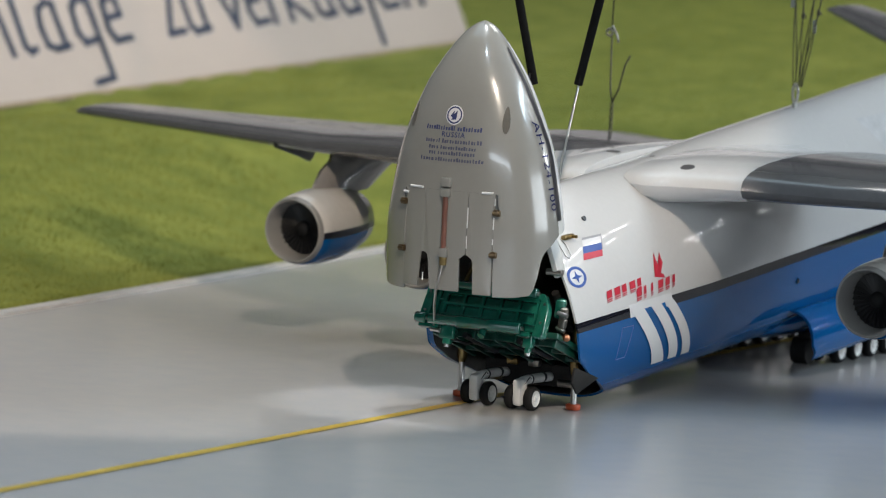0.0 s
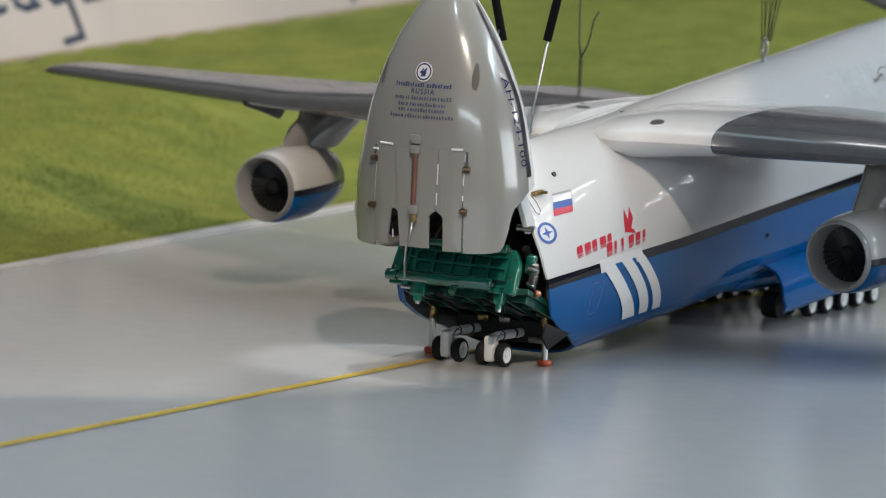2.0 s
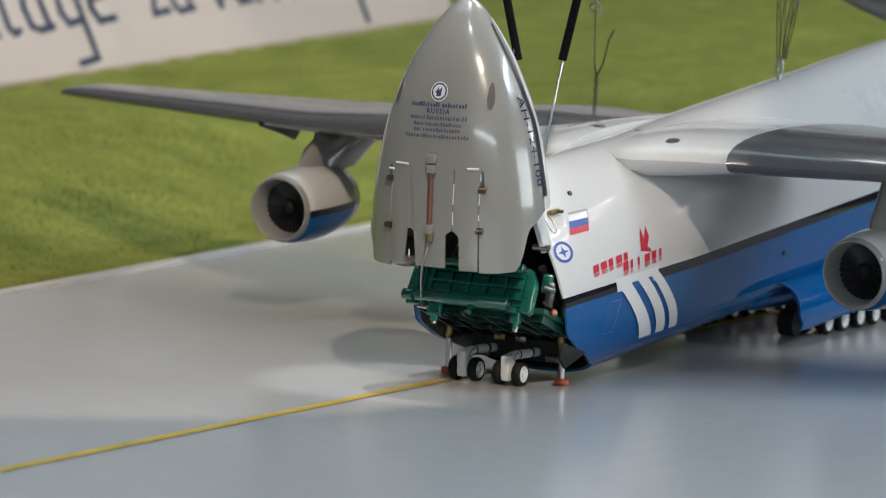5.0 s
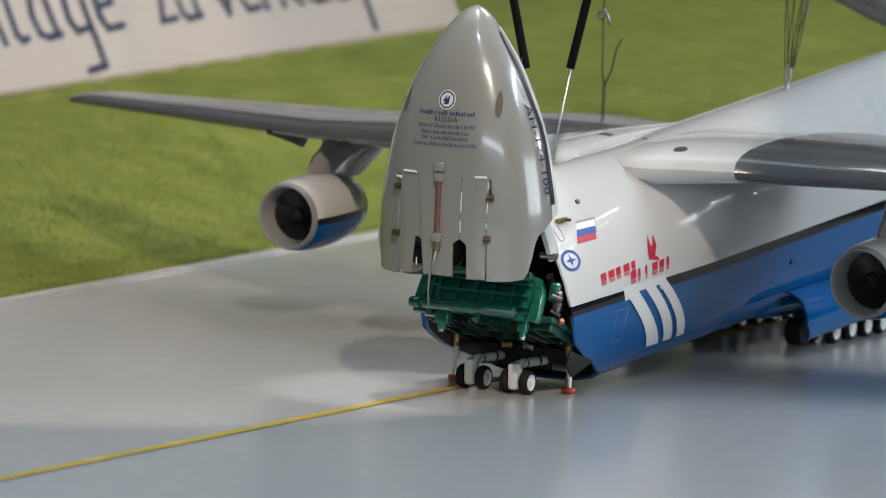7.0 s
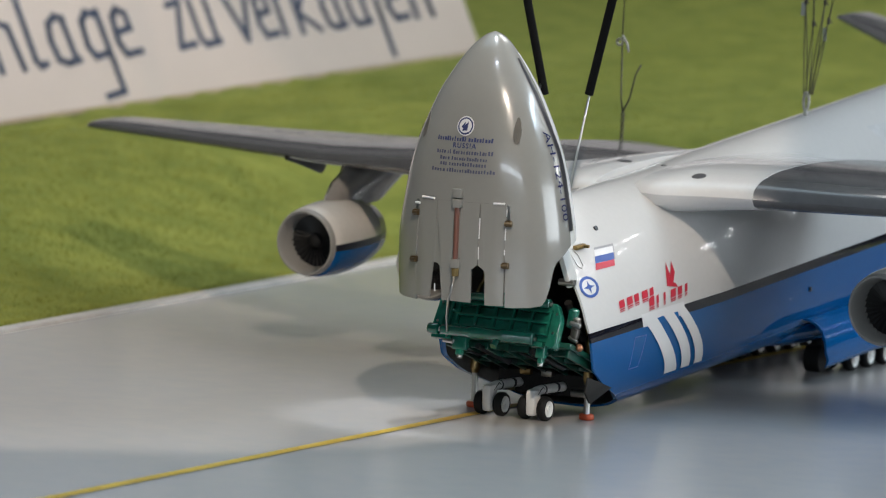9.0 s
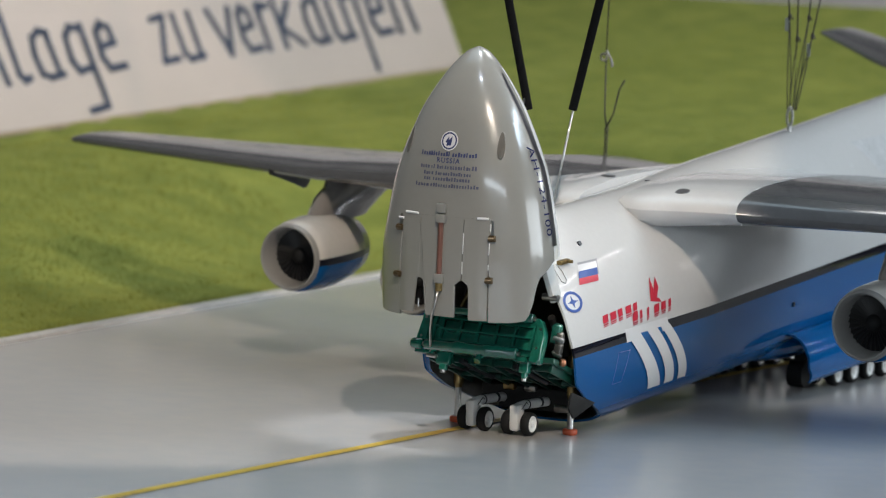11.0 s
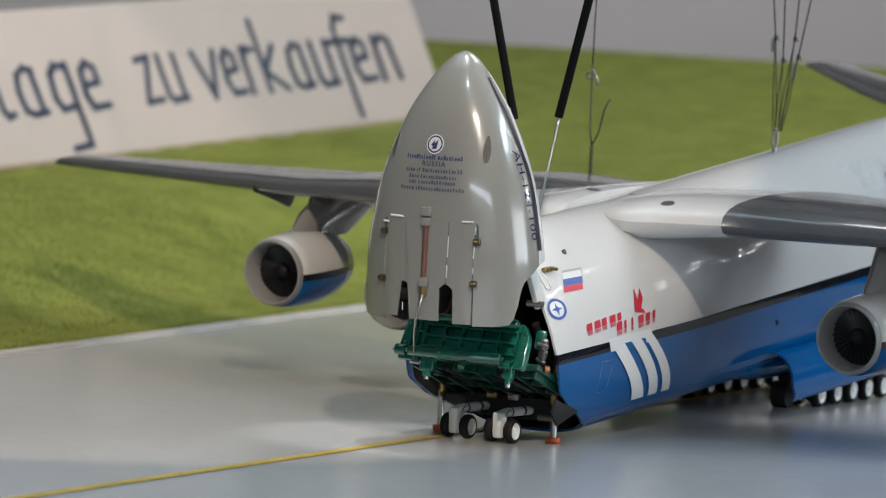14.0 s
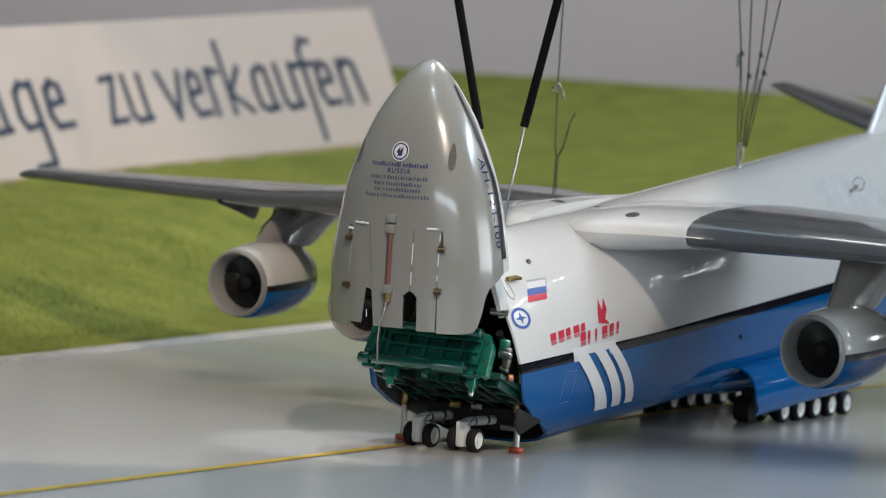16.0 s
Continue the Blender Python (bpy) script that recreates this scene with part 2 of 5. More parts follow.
# platform body, hall floor, walls, ceiling
bm = bmesh.new()
add_box(bm, (-2.6, 1.6, -0.385), (7.8, 7.0, 0.73))
tagged(mesh_ob("platform", bm, M_WALL, smooth=False), "grey box platform under the display", "platform", kind="structure")
bm = bmesh.new()
add_box(bm, (0, 3, -0.8), (30, 30, 0.1))
tagged(mesh_ob("floor", bm, M_HALL, smooth=False), "grey concrete hall floor", "floor", kind="structure")
bm = bmesh.new()
add_box(bm, (0, 3, 5.3), (30, 30, 0.1))
tagged(mesh_ob("ceiling", bm, M_CEIL, smooth=False), "pale hall ceiling", "ceiling", kind="structure")
for nm, c, s in (("wall_north", (0, 18.1, 2.25), (30, 0.2, 6)), ("wall_south", (0, -12.1, 2.25), (30, 0.2, 6)),
                 ("wall_east", (15.1, 3, 2.25), (0.2, 30.4, 6)), ("wall_west", (-15.1, 3, 2.25), (0.2, 30.4, 6))):
    bm = bmesh.new()
    add_box(bm, c, s)
    tagged(mesh_ob(nm, bm, M_WALL if nm == "wall_west" else M_DRAPE, smooth=False), "plain hall wall", "wall", kind="structure")

bm = bmesh.new()
add_box(bm, (-9.0, 14.0, 1.0), (11.0, 0.12, 3.5))
tagged(mesh_ob("partition_wall", bm, M_WALL, smooth=False), "pale grey partition wall behind the lawn", "wall", kind="structure")

# ---- the sign on the lawn ----
SIGN_L, SIGN_R = Vector((-2.2318, 2.0022, 0.166)), Vector((-2.1163, 3.6154, 0.2748))
sx = (SIGN_R - SIGN_L).normalized()
sn = sx.cross(Vector((-0.44, 0, 1))).normalized()
sz = sn.cross(sx).normalized()
SIGN_M = Matrix(((sx.x, sz.x, sn.x, SIGN_L.x), (sx.y, sz.y, sn.y, SIGN_L.y), (sx.z, sz.z, sn.z, SIGN_L.z), (0, 0, 0, 1)))
sign = thing("sign_board", SIGN_M, "white painted board sign with blue hand lettering on the lawn", "sign")
bm = bmesh.new()
add_box(bm, ((1.668 - 1.2) / 2, 0.166, -0.008), (1.668 + 1.2, 0.330, 0.016), 0.002)
add_box(bm, ((1.62 - 1.16) / 2, -0.002, -0.012), (2.7, 0.02, 0.008))
part("board", bm, M_SIGN, sign)
# dark strip standing in for the shadow at the board's foot
bm = bmesh.new()
add_box(bm, ((1.66 - 1.19) / 2, -0.014, -0.018), (2.84, 0.034, 0.024), 0.002)
part("foot_shadow", bm, M_DARK, sign, "dark strip for the shadow under the board")
bm = bmesh.new()
add_box(bm, ((1.668 - 1.2) / 2, 0.0045, 0.0015), (2.868, 0.009, 0.003), 0.0008)
part("edge_strip", bm, M_EDGE, sign, "tan wooden edge strip")


def text_mesh(name, body, size, mat, parent, m, extrude=0.0004, shear=0.0, spacing=1.0, offset=0.0, align="CENTER", xscale=1.0):
    cu = bpy.data.curves.new(name, "FONT")
    cu.body, cu.size, cu.extrude, cu.shear, cu.space_character, cu.offset = body, size, extrude, shear, spacing, offset
    cu.align_x, cu.align_y = align, "BOTTOM_BASELINE"
    cu.resolution_u = 4
    tmp = bpy.data.objects.new(name, cu)
    scene.collection.objects.link(tmp)
    dg = bpy.context.evaluated_depsgraph_get()
    me = bpy.data.meshes.new_from_object(tmp.evaluated_get(dg))
    bpy.data.objects.remove(tmp)
    bpy.data.curves.remove(cu)
    me.transform(m @ Matrix.Diagonal((xscale, 1, 1, 1)))
    me.materials.clear()
    me.materials.append(mat)
    ob = new(name, me)
    ob.parent = parent
    return ob


# hand-painted letters as single strokes: x from 0 to 1 over the letter, y in units of the small letters' height
GLYPHS = {
    "a": [[(0.85, 0.9), (0.5, 1), (0.12, 0.85), (0, 0.5), (0.08, 0.1), (0.4, 0.0), (1.0, 0.04)], [(0.78, 0.95), (0.85, 0.02)]],
    "n": [[(0, 0), (0, 1)], [(0, 0.8), (0.4, 1), (0.8, 0.9), (0.92, 0)]],
    "l": [[(0, 1.6), (0, 0.15), (0.4, 0), (1, 0.05)]],
    "g": [[(0.85, 0.92), (0.35, 1), (0.05, 0.8), (0, 0.3), (0.2, 0.05), (0.8, 0.1)], [(0.85, 1), (0.92, -0.74), (0.1, -0.8)]],
    "e": [[(0.05, 0.5), (0.8, 0.56), (0.75, 0.88), (0.4, 1), (0.08, 0.82), (0, 0.3), (0.22, 0.02), (1.0, 0.05)]],
    "z": [[(0, 0.95), (0.8, 1), (0.05, 0.02), (1, 0.05)]],
    "u": [[(0, 1), (0.02, 0.15), (0.25, 0), (1, 0.05)], [(0.85, 1), (0.85, 0.02)]],
    "v": [[(0, 1), (0.5, 0), (1, 1)]],
    "r": [[(0, 0), (0, 1)], [(0, 0.75), (0.4, 1), (1, 0.95)]],
    "k": [[(0, 1.6), (0, 0)], [(0.8, 1), (0.05, 0.45), (1, 0)]],
    "f": [[(1.1, 1.5), (0.7, 1.55), (0.5, 1.25), (0.5, -0.78)], [(0.0, 0.96), (1.0, 0.98)]],
}


def paint_word(word, spans, base=0.106, xh=0.101, width=0.0180):
    """A word in brush strokes; spans gives each letter's foot on the board."""
    b = bmesh.new()
    lift = 0.0005
    for ch, (x0, x1) in zip(word, spans):
        for stroke in GLYPHS[ch]:
            pts = [Vector((0.042 + x0 + (x1 - x0) * u - 0.02 * v * xh, base + v * xh, 0)) for u, v in stroke]
            for p, q in zip(pts, pts[1:]):
                d = (q - p).normalized()
                nrm = Vector((-d.y, d.x, 0)) * width / 2 * (1 if abs(d.y) > 0.6 else 0.85)
                e = d * width * 0.4
                f = b.faces.new([b.verts.new(c + Vector((0, 0, lift))) for c in (p - e - nrm, q + e - nrm, q + e + nrm, p - e + nrm)])
                lift += 0.00006
    ob = part("lettering", b, M_SIGNBLUE, sign, "blue painted word " + word, smooth=False)
    return ob


paint_word("anlage", ((-0.16, -0.08), (-0.05, 0.025), (0.062, 0.092), (0.128, 0.198), (0.238, 0.308), (0.338, 0.402)))
paint_word("zu", ((0.535, 0.588), (0.612, 0.676)))
paint_word("verkaufen", ((0.735, 0.810), (0.832, 0.888), (0.912, 0.950), (0.975, 1.042), (1.075, 1.140), (1.172, 1.238), (1.240, 1.320), (1.322, 1.386), (1.418, 1.488)))

# ---- the aircraft model ----
KNEEL = 4.0
AIR_M = pose(0, 0, 0, KNEEL)
AIR_I = AIR_M.inverted()
air = thing("model_aircraft", AIR_M, "white and blue model cargo aircraft kneeling with its nose raised", "model aircraft")


def loc(x, y, z):
    """World place to the aircraft's own axes."""
    return AIR_I @ Vector((x, y, z))


#        y      half-width  bottom   top    exponent of the upper half
FUS = [(-0.06, 0.1140, -0.004, 0.268, 1.50), (0.10, 0.1140, -0.004, 0.280, 1.66), (0.22, 0.1140, -0.003, 0.283, 2.0), (0.37, 0.1140, -0.001, 0.286, 2.25),
       (0.60, 0.1140, 0.002, 0.297, 2.25), (0.85, 0.1140, 0.002, 0.3085, 2.1), (1.10, 0.1140, 0.006, 0.321, 2.0),
       (1.25, 0.1100, 0.030, 0.328, 1.9), (1.45, 0.0860, 0.105, 0.334, 1.9), (1.65, 0.0520, 0.195, 0.337, 1.9), (1.84, 0.016, 0.272, 0.334, 1.9)]
ZM = 0.115


def fus_at(y):
    y = max(y, 0.0)
    w, zb, zt, n = lerp_table(FUS, y)
    zm = min(max(ZM, zb + 0.35 * (zt - zb)), zt - 0.01)
    return w, zb, zt, n, zm


def fus_x(y, z):
    w, zb, zt, n, zm = fus_at(y)
    if z >= zm:
        t = min(1.0, (z - zm) / (zt - zm))
        return w * (1 - t ** n) ** (1 / n)
    t = min(1.0, (zm - z) / (zm - zb))
    return w * (1 - t ** 3.2) ** (1 / 3.2)


def fus_pt(y, share, shrink=0.0):
    w, zb, zt, n, zm = fus_at(y)
    w, zb, zt = w - shrink, zb + shrink, zt - shrink
    a = 2 * math.pi * share
    c, s = math.cos(a), math.sin(a)
    e = n if s >= 0 else 3.2
    r = (abs(c) ** e + abs(s) ** e) ** (-1 / e)
    return w * r * c, zm + (zt - zm if s >= 0 else zm - zb) * r * s


def fus_ring(y, seg, shrink=0.0):
    return [fus_pt(y, i / seg, shrink) for i in range(seg)]


def mouth_y(z):
    """The slanting front rim of the hold."""
    return float(np.interp(z, [0.0, 0.012, 0.05, 0.075, 0.14, 0.20, 0.24, 0.27], [0.10, 0.088, 0.0, -0.038, -0.052, -0.050, -0.035, -0.01]))


def fuselage_mesh(shrink, seg=72, back=1.84, flip=False):
    bm = bmesh.new()
    ys = [None, 0.11] + [0.11 + (back - 0.11) * i / 44 for i in range(1, 45)]
    rings = []
    for y in ys:
        if y is None:
            for k in range(8):
                ring = []
                for i, (x, z) in enumerate(fus_ring(0.0, seg, shrink)):
                    for _ in range(2):
                        yy = mouth_y(z) + (0.105 - mouth_y(z)) * k / 8.0
                        x, z = fus_pt(yy, i / seg, shrink)
                    ring.append(bm.verts.new((x, yy, z)))
                rings.append(ring)
        else:
            rings.append([bm.verts.new((x, y, z)) for x, z in fus_ring(y, seg, shrink)])
    for a, b in zip(rings, rings[1:]):
        for i in range(seg):
            q = (a[i], a[(i + 1) % seg], b[(i + 1) % seg], b[i])
            bm.faces.new(q if flip else q[::-1])
    return bm, rings


def livery():
    """Glossy paint: white above, a black band, blue below, by height on the hull."""
    m = material("hull_livery_paint", (0.50, 0.495, 0.487), 0.035, coat=0.05, var=0.03, scale=4, spec=0.32)
    nt = m.node_tree
    b = nt.nodes["Principled BSDF"]
    tc = nt.nodes.new("ShaderNodeTexCoord")
    sp = nt.nodes.new("ShaderNodeSeparateXYZ")
    nt.links.new(tc.outputs["Object"], sp.inputs[0])
    r = nt.nodes.new("ShaderNodeValToRGB")
    r.color_ramp.interpolation = "CONSTANT"
    mr = nt.nodes.new("ShaderNodeMapRange")
    mr.inputs[1].default_value, mr.inputs[2].default_value = 0.0, 0.2
    up = nt.nodes.new("ShaderNodeMapRange")
    up.inputs[1].default_value, up.inputs[2].default_value, up.inputs[3].default_value, up.inputs[4].default_value = 0.35, 1.35, 0.0, -0.020
    nt.links.new(sp.outputs[1], up.inputs[0])
    lift = nt.nodes.new("ShaderNodeMath")
    nt.links.new(sp.outputs[2], lift.inputs[0])
    nt.links.new(up.outputs[0], lift.inputs[1])
    nt.links.new(lift.outputs[0], mr.inputs[0])
    nt.links.new(mr.outputs[0], r.inputs[0])
    el = r.color_ramp.elements
    el[0].position, el[0].color = 0.0, (0.001, 0.070, 0.225, 1)
    el[1].position, el[1].color = 0.557, (0.008, 0.008, 0.012, 1)
    e = el.new(0.622)
    e.color = (0, 0, 0, 0)
    old = b.inputs["Base Color"].links[0].from_socket
    mix = nt.nodes.new("ShaderNodeMix")
    mix.data_type = "RGBA"
    nt.links.new(r.outputs[1], mix.inputs[0])
    nt.links.new(old, mix.inputs[6])
    nt.links.new(r.outputs[0], mix.inputs[7])
    nt.links.new(mix.outputs[2], b.inputs["Base Color"])
    return m


def wavy(m, scale, strength):
    """Slight unevenness of a hand-made skin."""
    nt = m.node_tree
    tc = nt.nodes.new("ShaderNodeTexCoord")
    n = nt.nodes.new("ShaderNodeTexNoise")
    n.inputs["Scale"].default_value, n.inputs["Detail"].default_value = scale, 3.0
    bn = nt.nodes.new("ShaderNodeBump")
    bn.inputs["Strength"].default_value, bn.inputs["Distance"].default_value = strength, 0.004
    nt.links.new(tc.outputs["Object"], n.inputs["Vector"])
    nt.links.new(n.outputs[0], bn.inputs["Height"])
    for s in ("Normal", "Coat Normal"):
        nt.links.new(bn.outputs[0], nt.nodes["Principled BSDF"].inputs[s])
    return m


M_LIVERY = wavy(livery(), 22.0, 0.07)
wavy(M_PRIMER, 16.0, 0.10), wavy(M_WHITE, 22.0, 0.05), wavy(M_BLUE, 18.0, 0.08)
bm, rings = fuselage_mesh(0.0, 144)
bm.faces.new(rings[-1])
inner, r2 = fuselage_mesh(0.003, flip=True, back=0.9)
hull = part("fuselage", bm, M_LIVERY, air)
inner.faces.new(r2[-1][::-1])
part("cargo_hold", inner, M_INNER, air, "dark bare inside of the cargo hold")
# rim joining both skins
bm = bmesh.new()
ra = [bm.verts.new((x, mouth_y(z), z)) for x, z in fus_ring(0.0, 72)]
rb = [bm.verts.new((x, mouth_y(z), z)) for x, z in fus_ring(0.0, 72, 0.003)]
for i in range(72):
    bm.faces.new((ra[i], rb[i], rb[(i + 1) % 72], ra[(i + 1) % 72]))
part("hold_rim", bm, M_LIVERY, air)
# blue lip of the chin, bent inwards
bm = bmesh.new()
zs_lip = [0.022 + (0.122 - 0.022) * i / 16 for i in range(17)]
la = [bm.verts.new((-fus_x(mouth_y(z), z) - 0.0004, mouth_y(z) + 0.002, z)) for z in zs_lip]
lb = [bm.verts.new((-fus_x(mouth_y(z), z) + 0.012 * min(1, 6 * (0.128 - z) / 0.1), mouth_y(z) - 0.004, z)) for z in zs_lip]
for i in range(16):
    bm.faces.new((la[i], lb[i], lb[i + 1], la[i + 1]))
part("mouth_lip", bm, M_BLUE, air, "blue inturned lip of the hold mouth")


def foil(t, up):
    """Half thickness of a blunt wing section at chord share t."""
    h = 5 * (0.2969 * math.sqrt(t) - 0.126 * t - 0.3516 * t * t + 0.2843 * t ** 3 - 0.1036 * t ** 4)
    if t < 0.28:
        h = 0.5 * (0.62 * (1 - (1 - t / 0.28) ** 3) ** (1 / 2.6) + 0.38 * math.sqrt(t / 0.28) * (1.5 - 0.5 * t / 0.28))
    return h * (0.55 if up else -0.45)


def wing_mesh(secs, n=14, cap=True):
    """secs: x, y of the leading edge, chord, thickness, z."""
    bm = bmesh.new()
    ts = [(1 - math.cos(math.pi * i / n)) / 2 for i in range(n + 1)]
    rings = []
    for x, y, c, th, z, *deep in secs:
        up = [bm.verts.new((x, y + c * t, z + th * foil(t, True))) for t in ts]
        dn = [bm.verts.new((x, y + c * t, z + th * foil(t, False) * (1 + (deep[0] if deep else 0) * (1 - t) ** 2) - 0.0003)) for t in ts[1:]]
        rings.append(up[::-1] + dn)
    for a, b in zip(rings, rings[1:]):
        for i in range(len(a)):
            k = (i + 1) % len(a)
            bm.faces.new((a[i], a[k], b[k], b[i]))
    if cap:
        bm.faces.new(rings[0])
        bm.faces.new(rings[-1][::-1])
    bmesh.ops.recalc_face_normals(bm, faces=bm.faces)
    return bm


def le(x):
    return 0.247 + 0.55 * (x - 0.2)


def wz(x):
    return 0.271 - 0.075 * (min(x, 0.62) - 0.2) - 0.050 * max(0.0, x - 0.62)


for side in (1, -1):
    secs = [(side * x, le(x), c, th, wz(x)) for x, c, th in
            ((0.2, 0.46, 0.105), (0.36, 0.40, 0.084), (0.62, 0.31, 0.053), (0.95, 0.215, 0.039), (1.235, 0.150, 0.031), (1.266, 0.142, 0.029), (1.275, 0.130, 0.022), (1.279, 0.115, 0.012))]
    secs[-1] = (side * 1.279, le(1.279) + 0.007, 0.115, 0.012, wz(1.279))
    secs.insert(0, (side * 0.06, 0.40, 0.29, 0.060, 0.264))
    part("wing", wing_mesh(secs), M_GREY, air, "grey swept wing")
    secs = [(side * x, y, c, th, z, dp) for x, y, c, th, z, dp in
            ((0.03, 0.232, 0.50, 0.075, 0.271, 0.9), (0.05, 0.226, 0.51, 0.086, 0.2705, 0.85), (0.065, 0.225, 0.50, 0.094, 0.270, 0.75), (0.080, 0.228, 0.485, 0.099, 0.2697, 0.62), (0.092, 0.2345, 0.47, 0.102, 0.2695, 0.52),
             (0.105, 0.2405, 0.46, 0.104, 0.2693, 0.42), (0.125, 0.2450, 0.45, 0.106, 0.2695, 0.30), (0.15, 0.2463, 0.448, 0.1065, 0.270, 0.18), (0.175, 0.2463, 0.455, 0.1065, 0.2706, 0.08), (0.2, 0.2466, 0.462, 0.1062, 0.271, 0.0))]
    if side < 0:
        secs = [(x, y, c, th, z - 0.012 * min(1.0, max(0.0, (abs(x) - 0.05) / 0.06)), dp) for x, y, c, th, z, dp in secs]
    part("wing_root", wing_mesh(secs), M_WHITE, air, "white wing root fairing")
    # tailplane
    secs = [(side * x, y, c, th, z) for x, y, c, th, z in
            ((0.02, 1.43, 0.30, 0.034, 0.318), (0.18, 1.565, 0.21, 0.024, 0.338), (0.327, 1.69, 0.135, 0.016, 0.364), (0.336, 1.700, 0.12, 0.012, 0.365))]
    part("tailplane", wing_mesh(secs), M_GREY, air, "grey tailplane")


def engine(x, y, z, side):
    # local z points aft
    m = Matrix.Translation((x, y, z)) @ Euler((radians(-90), 0, radians(-6 if x > 0 else 0))).to_matrix().to_4x4()
    bm = bmesh.new()
    outer = [(0.036, 0.0385), (0.026, 0.0388), (0.012, 0.0408), (0.003, 0.0435), (0.0, 0.0455), (0.002, 0.0470), (0.007, 0.0487), (0.010, 0.0492),
             (0.0101, 0.0495), (0.03, 0.0530), (0.06, 0.0552), (0.10, 0.0545), (0.135, 0.0500), (0.165, 0.0425), (0.1652, 0.0410), (0.15, 0.0415)]
    seg = 64

    def mat_of(k, i):
        if k < 7:
            return 0
        a = math.degrees(2 * math.pi * (i + 0.5) / seg)
        up = -math.sin(math.radians(a))      # local y of the lathe points down
        return 1 if up > 0.0 else (2 if up > -0.15 else 3)

    add_lathe(bm, outer, m, seg, mat_of)
    nac = part("engine", bm, [M_LIP, M_NACELLE, M_BLACK, M_BLUE], air, "beige and blue turbofan engine")
    bm = bmesh.new()
    add_lathe(bm, [(0.0355, 0.0387), (0.037, 0.001)], m, 40)
    part("fan_case", bm, M_FAN, nac)
    bm = bmesh.new()
    add_lathe(bm, [(0.024, 0.0005), (0.025, 0.006), (0.028, 0.0105), (0.035, 0.0125)], m, 24)
    part("spinner", bm, M_RUBBER, nac)
    bl = None
    for k in range(30):
        if bl is None:
            b2 = bmesh.new()
            vs = [b2.verts.new(v) for v in ((0.0095, -0.0010, 0.033), (0.0382, -0.0026, 0.0305), (0.0382, 0.0020, 0.0345), (0.0095, 0.0008, 0.0345))]
            b2.faces.new(vs)
            vs2 = [b2.verts.new(v.co + Vector((0, 0.0004, 0.0008))) for v in vs]
            b2.faces.new(vs2[::-1])
            for i in range(4):
                b2.faces.new((vs[i], vs2[i], vs2[(i + 1) % 4], vs[(i + 1) % 4]))
            bl = part("fan_blade", b2, M_BLADE, nac, smooth=False)
            mesh = bl.data
            ob = bl
        else:
            ob = new("fan_blade", mesh)
            ob.parent = nac
        ob.matrix_local = m @ Matrix.Rotation(2 * math.pi * k / 30, 4, "Z")
    bm = bmesh.new()
    add_lathe(bm, [(0.10, 0.030), (0.165, 0.029), (0.185, 0.022), (0.20, 0.012), (0.205, 0.0005)], m, 24)
    part("exhaust_cone", bm, M_STEEL, nac)
    # pylon
    bm = bmesh.new()
    zl = wz(abs(x))
    rings = []
    for ya, yb, zz, w in ((y + 0.052, y + 0.22, z + 0.040, 0.014), (y + 0.062, y + 0.26, z + 0.060, 0.018), (y + 0.082, y + 0.30, z + 0.078, 0.024), (y + 0.108, y + 0.35, zl - 0.022, 0.025), (y + 0.118, y + 0.36, zl, 0.025)):
        ring = []
        for i in range(16):
            a = 2 * math.pi * i / 16
            ring.append(bm.verts.new((x + w * math.sin(a), (ya + yb) / 2 - (yb - ya) / 2 * math.cos(a), zz)))
        rings.append(ring)
    for a, b in zip(rings, rings[1:]):
        for i in range(16):
            bm.faces.new((a[i], a[(i + 1) % 16], b[(i + 1) % 16], b[i]))
    bm.faces.new(rings[0])
    bm.faces.new(rings[-1][::-1])
    bmesh.ops.recalc_face_normals(bm, faces=bm.faces)
    part("pylon", bm, M_PYLON, air, "glossy grey-brown engine pylon")


M_BLADE = material("fan_blade_metal", (0.025, 0.024, 0.023), 0.45, metal=0.3, var=0.1)
M_PYLON = material("pylon_paint", (0.21, 0.195, 0.18), 0.16, coat=0.4, var=0.1)
for side in (1, -1):
    engine(side * 0.35, 0.330, 0.122, side)
    engine(side * 0.577, 0.373, 0.131, side)
    # flap track fairing
    for fx in (0.698,):
        bm = bmesh.new()
        yl, zl = le(fx), wz(fx)
        prof = [(0.000, 0.003, 0.004), (0.03, 0.007, 0.013), (0.065, 0.009, 0.024), (0.098, 0.010, 0.036), (0.108, 0.007, 0.031)]
        rings = []
        for dy, hw, dp in prof:
            rings.append([bm.verts.new((side * fx + hw * math.cos(a), yl + dy, zl - 0.004 - dp * max(0.0, math.sin(a)) + 0.006 * max(0.0, -math.sin(a)))) for a in [2 * math.pi * i / 14 for i in range(14)]])
        for ra, rb in zip(rings, rings[1:]):
            for i in range(14):
                bm.faces.new((ra[i], ra[(i + 1) % 14], rb[(i + 1) % 14], rb[i]))
        bm.faces.new(rings[0])
        bm.faces.new(rings[-1][::-1])
        bmesh.ops.recalc_face_normals(bm, faces=bm.faces)
        part("flap_fairing", bm, M_FAN, air, "dark flap track fairing")

# fin
bm = wing_mesh([(0.0, 1.33, 0.42, 0.045, 0.0), (0.33, 1.62, 0.22, 0.02, 0.0)])
bm.transform(Matrix.Translation((0, 0, 0.33)) @ Matrix.Rotation(radians(-90), 4, "Y"))
part("tail_fin", bm, M_WHITE, air)

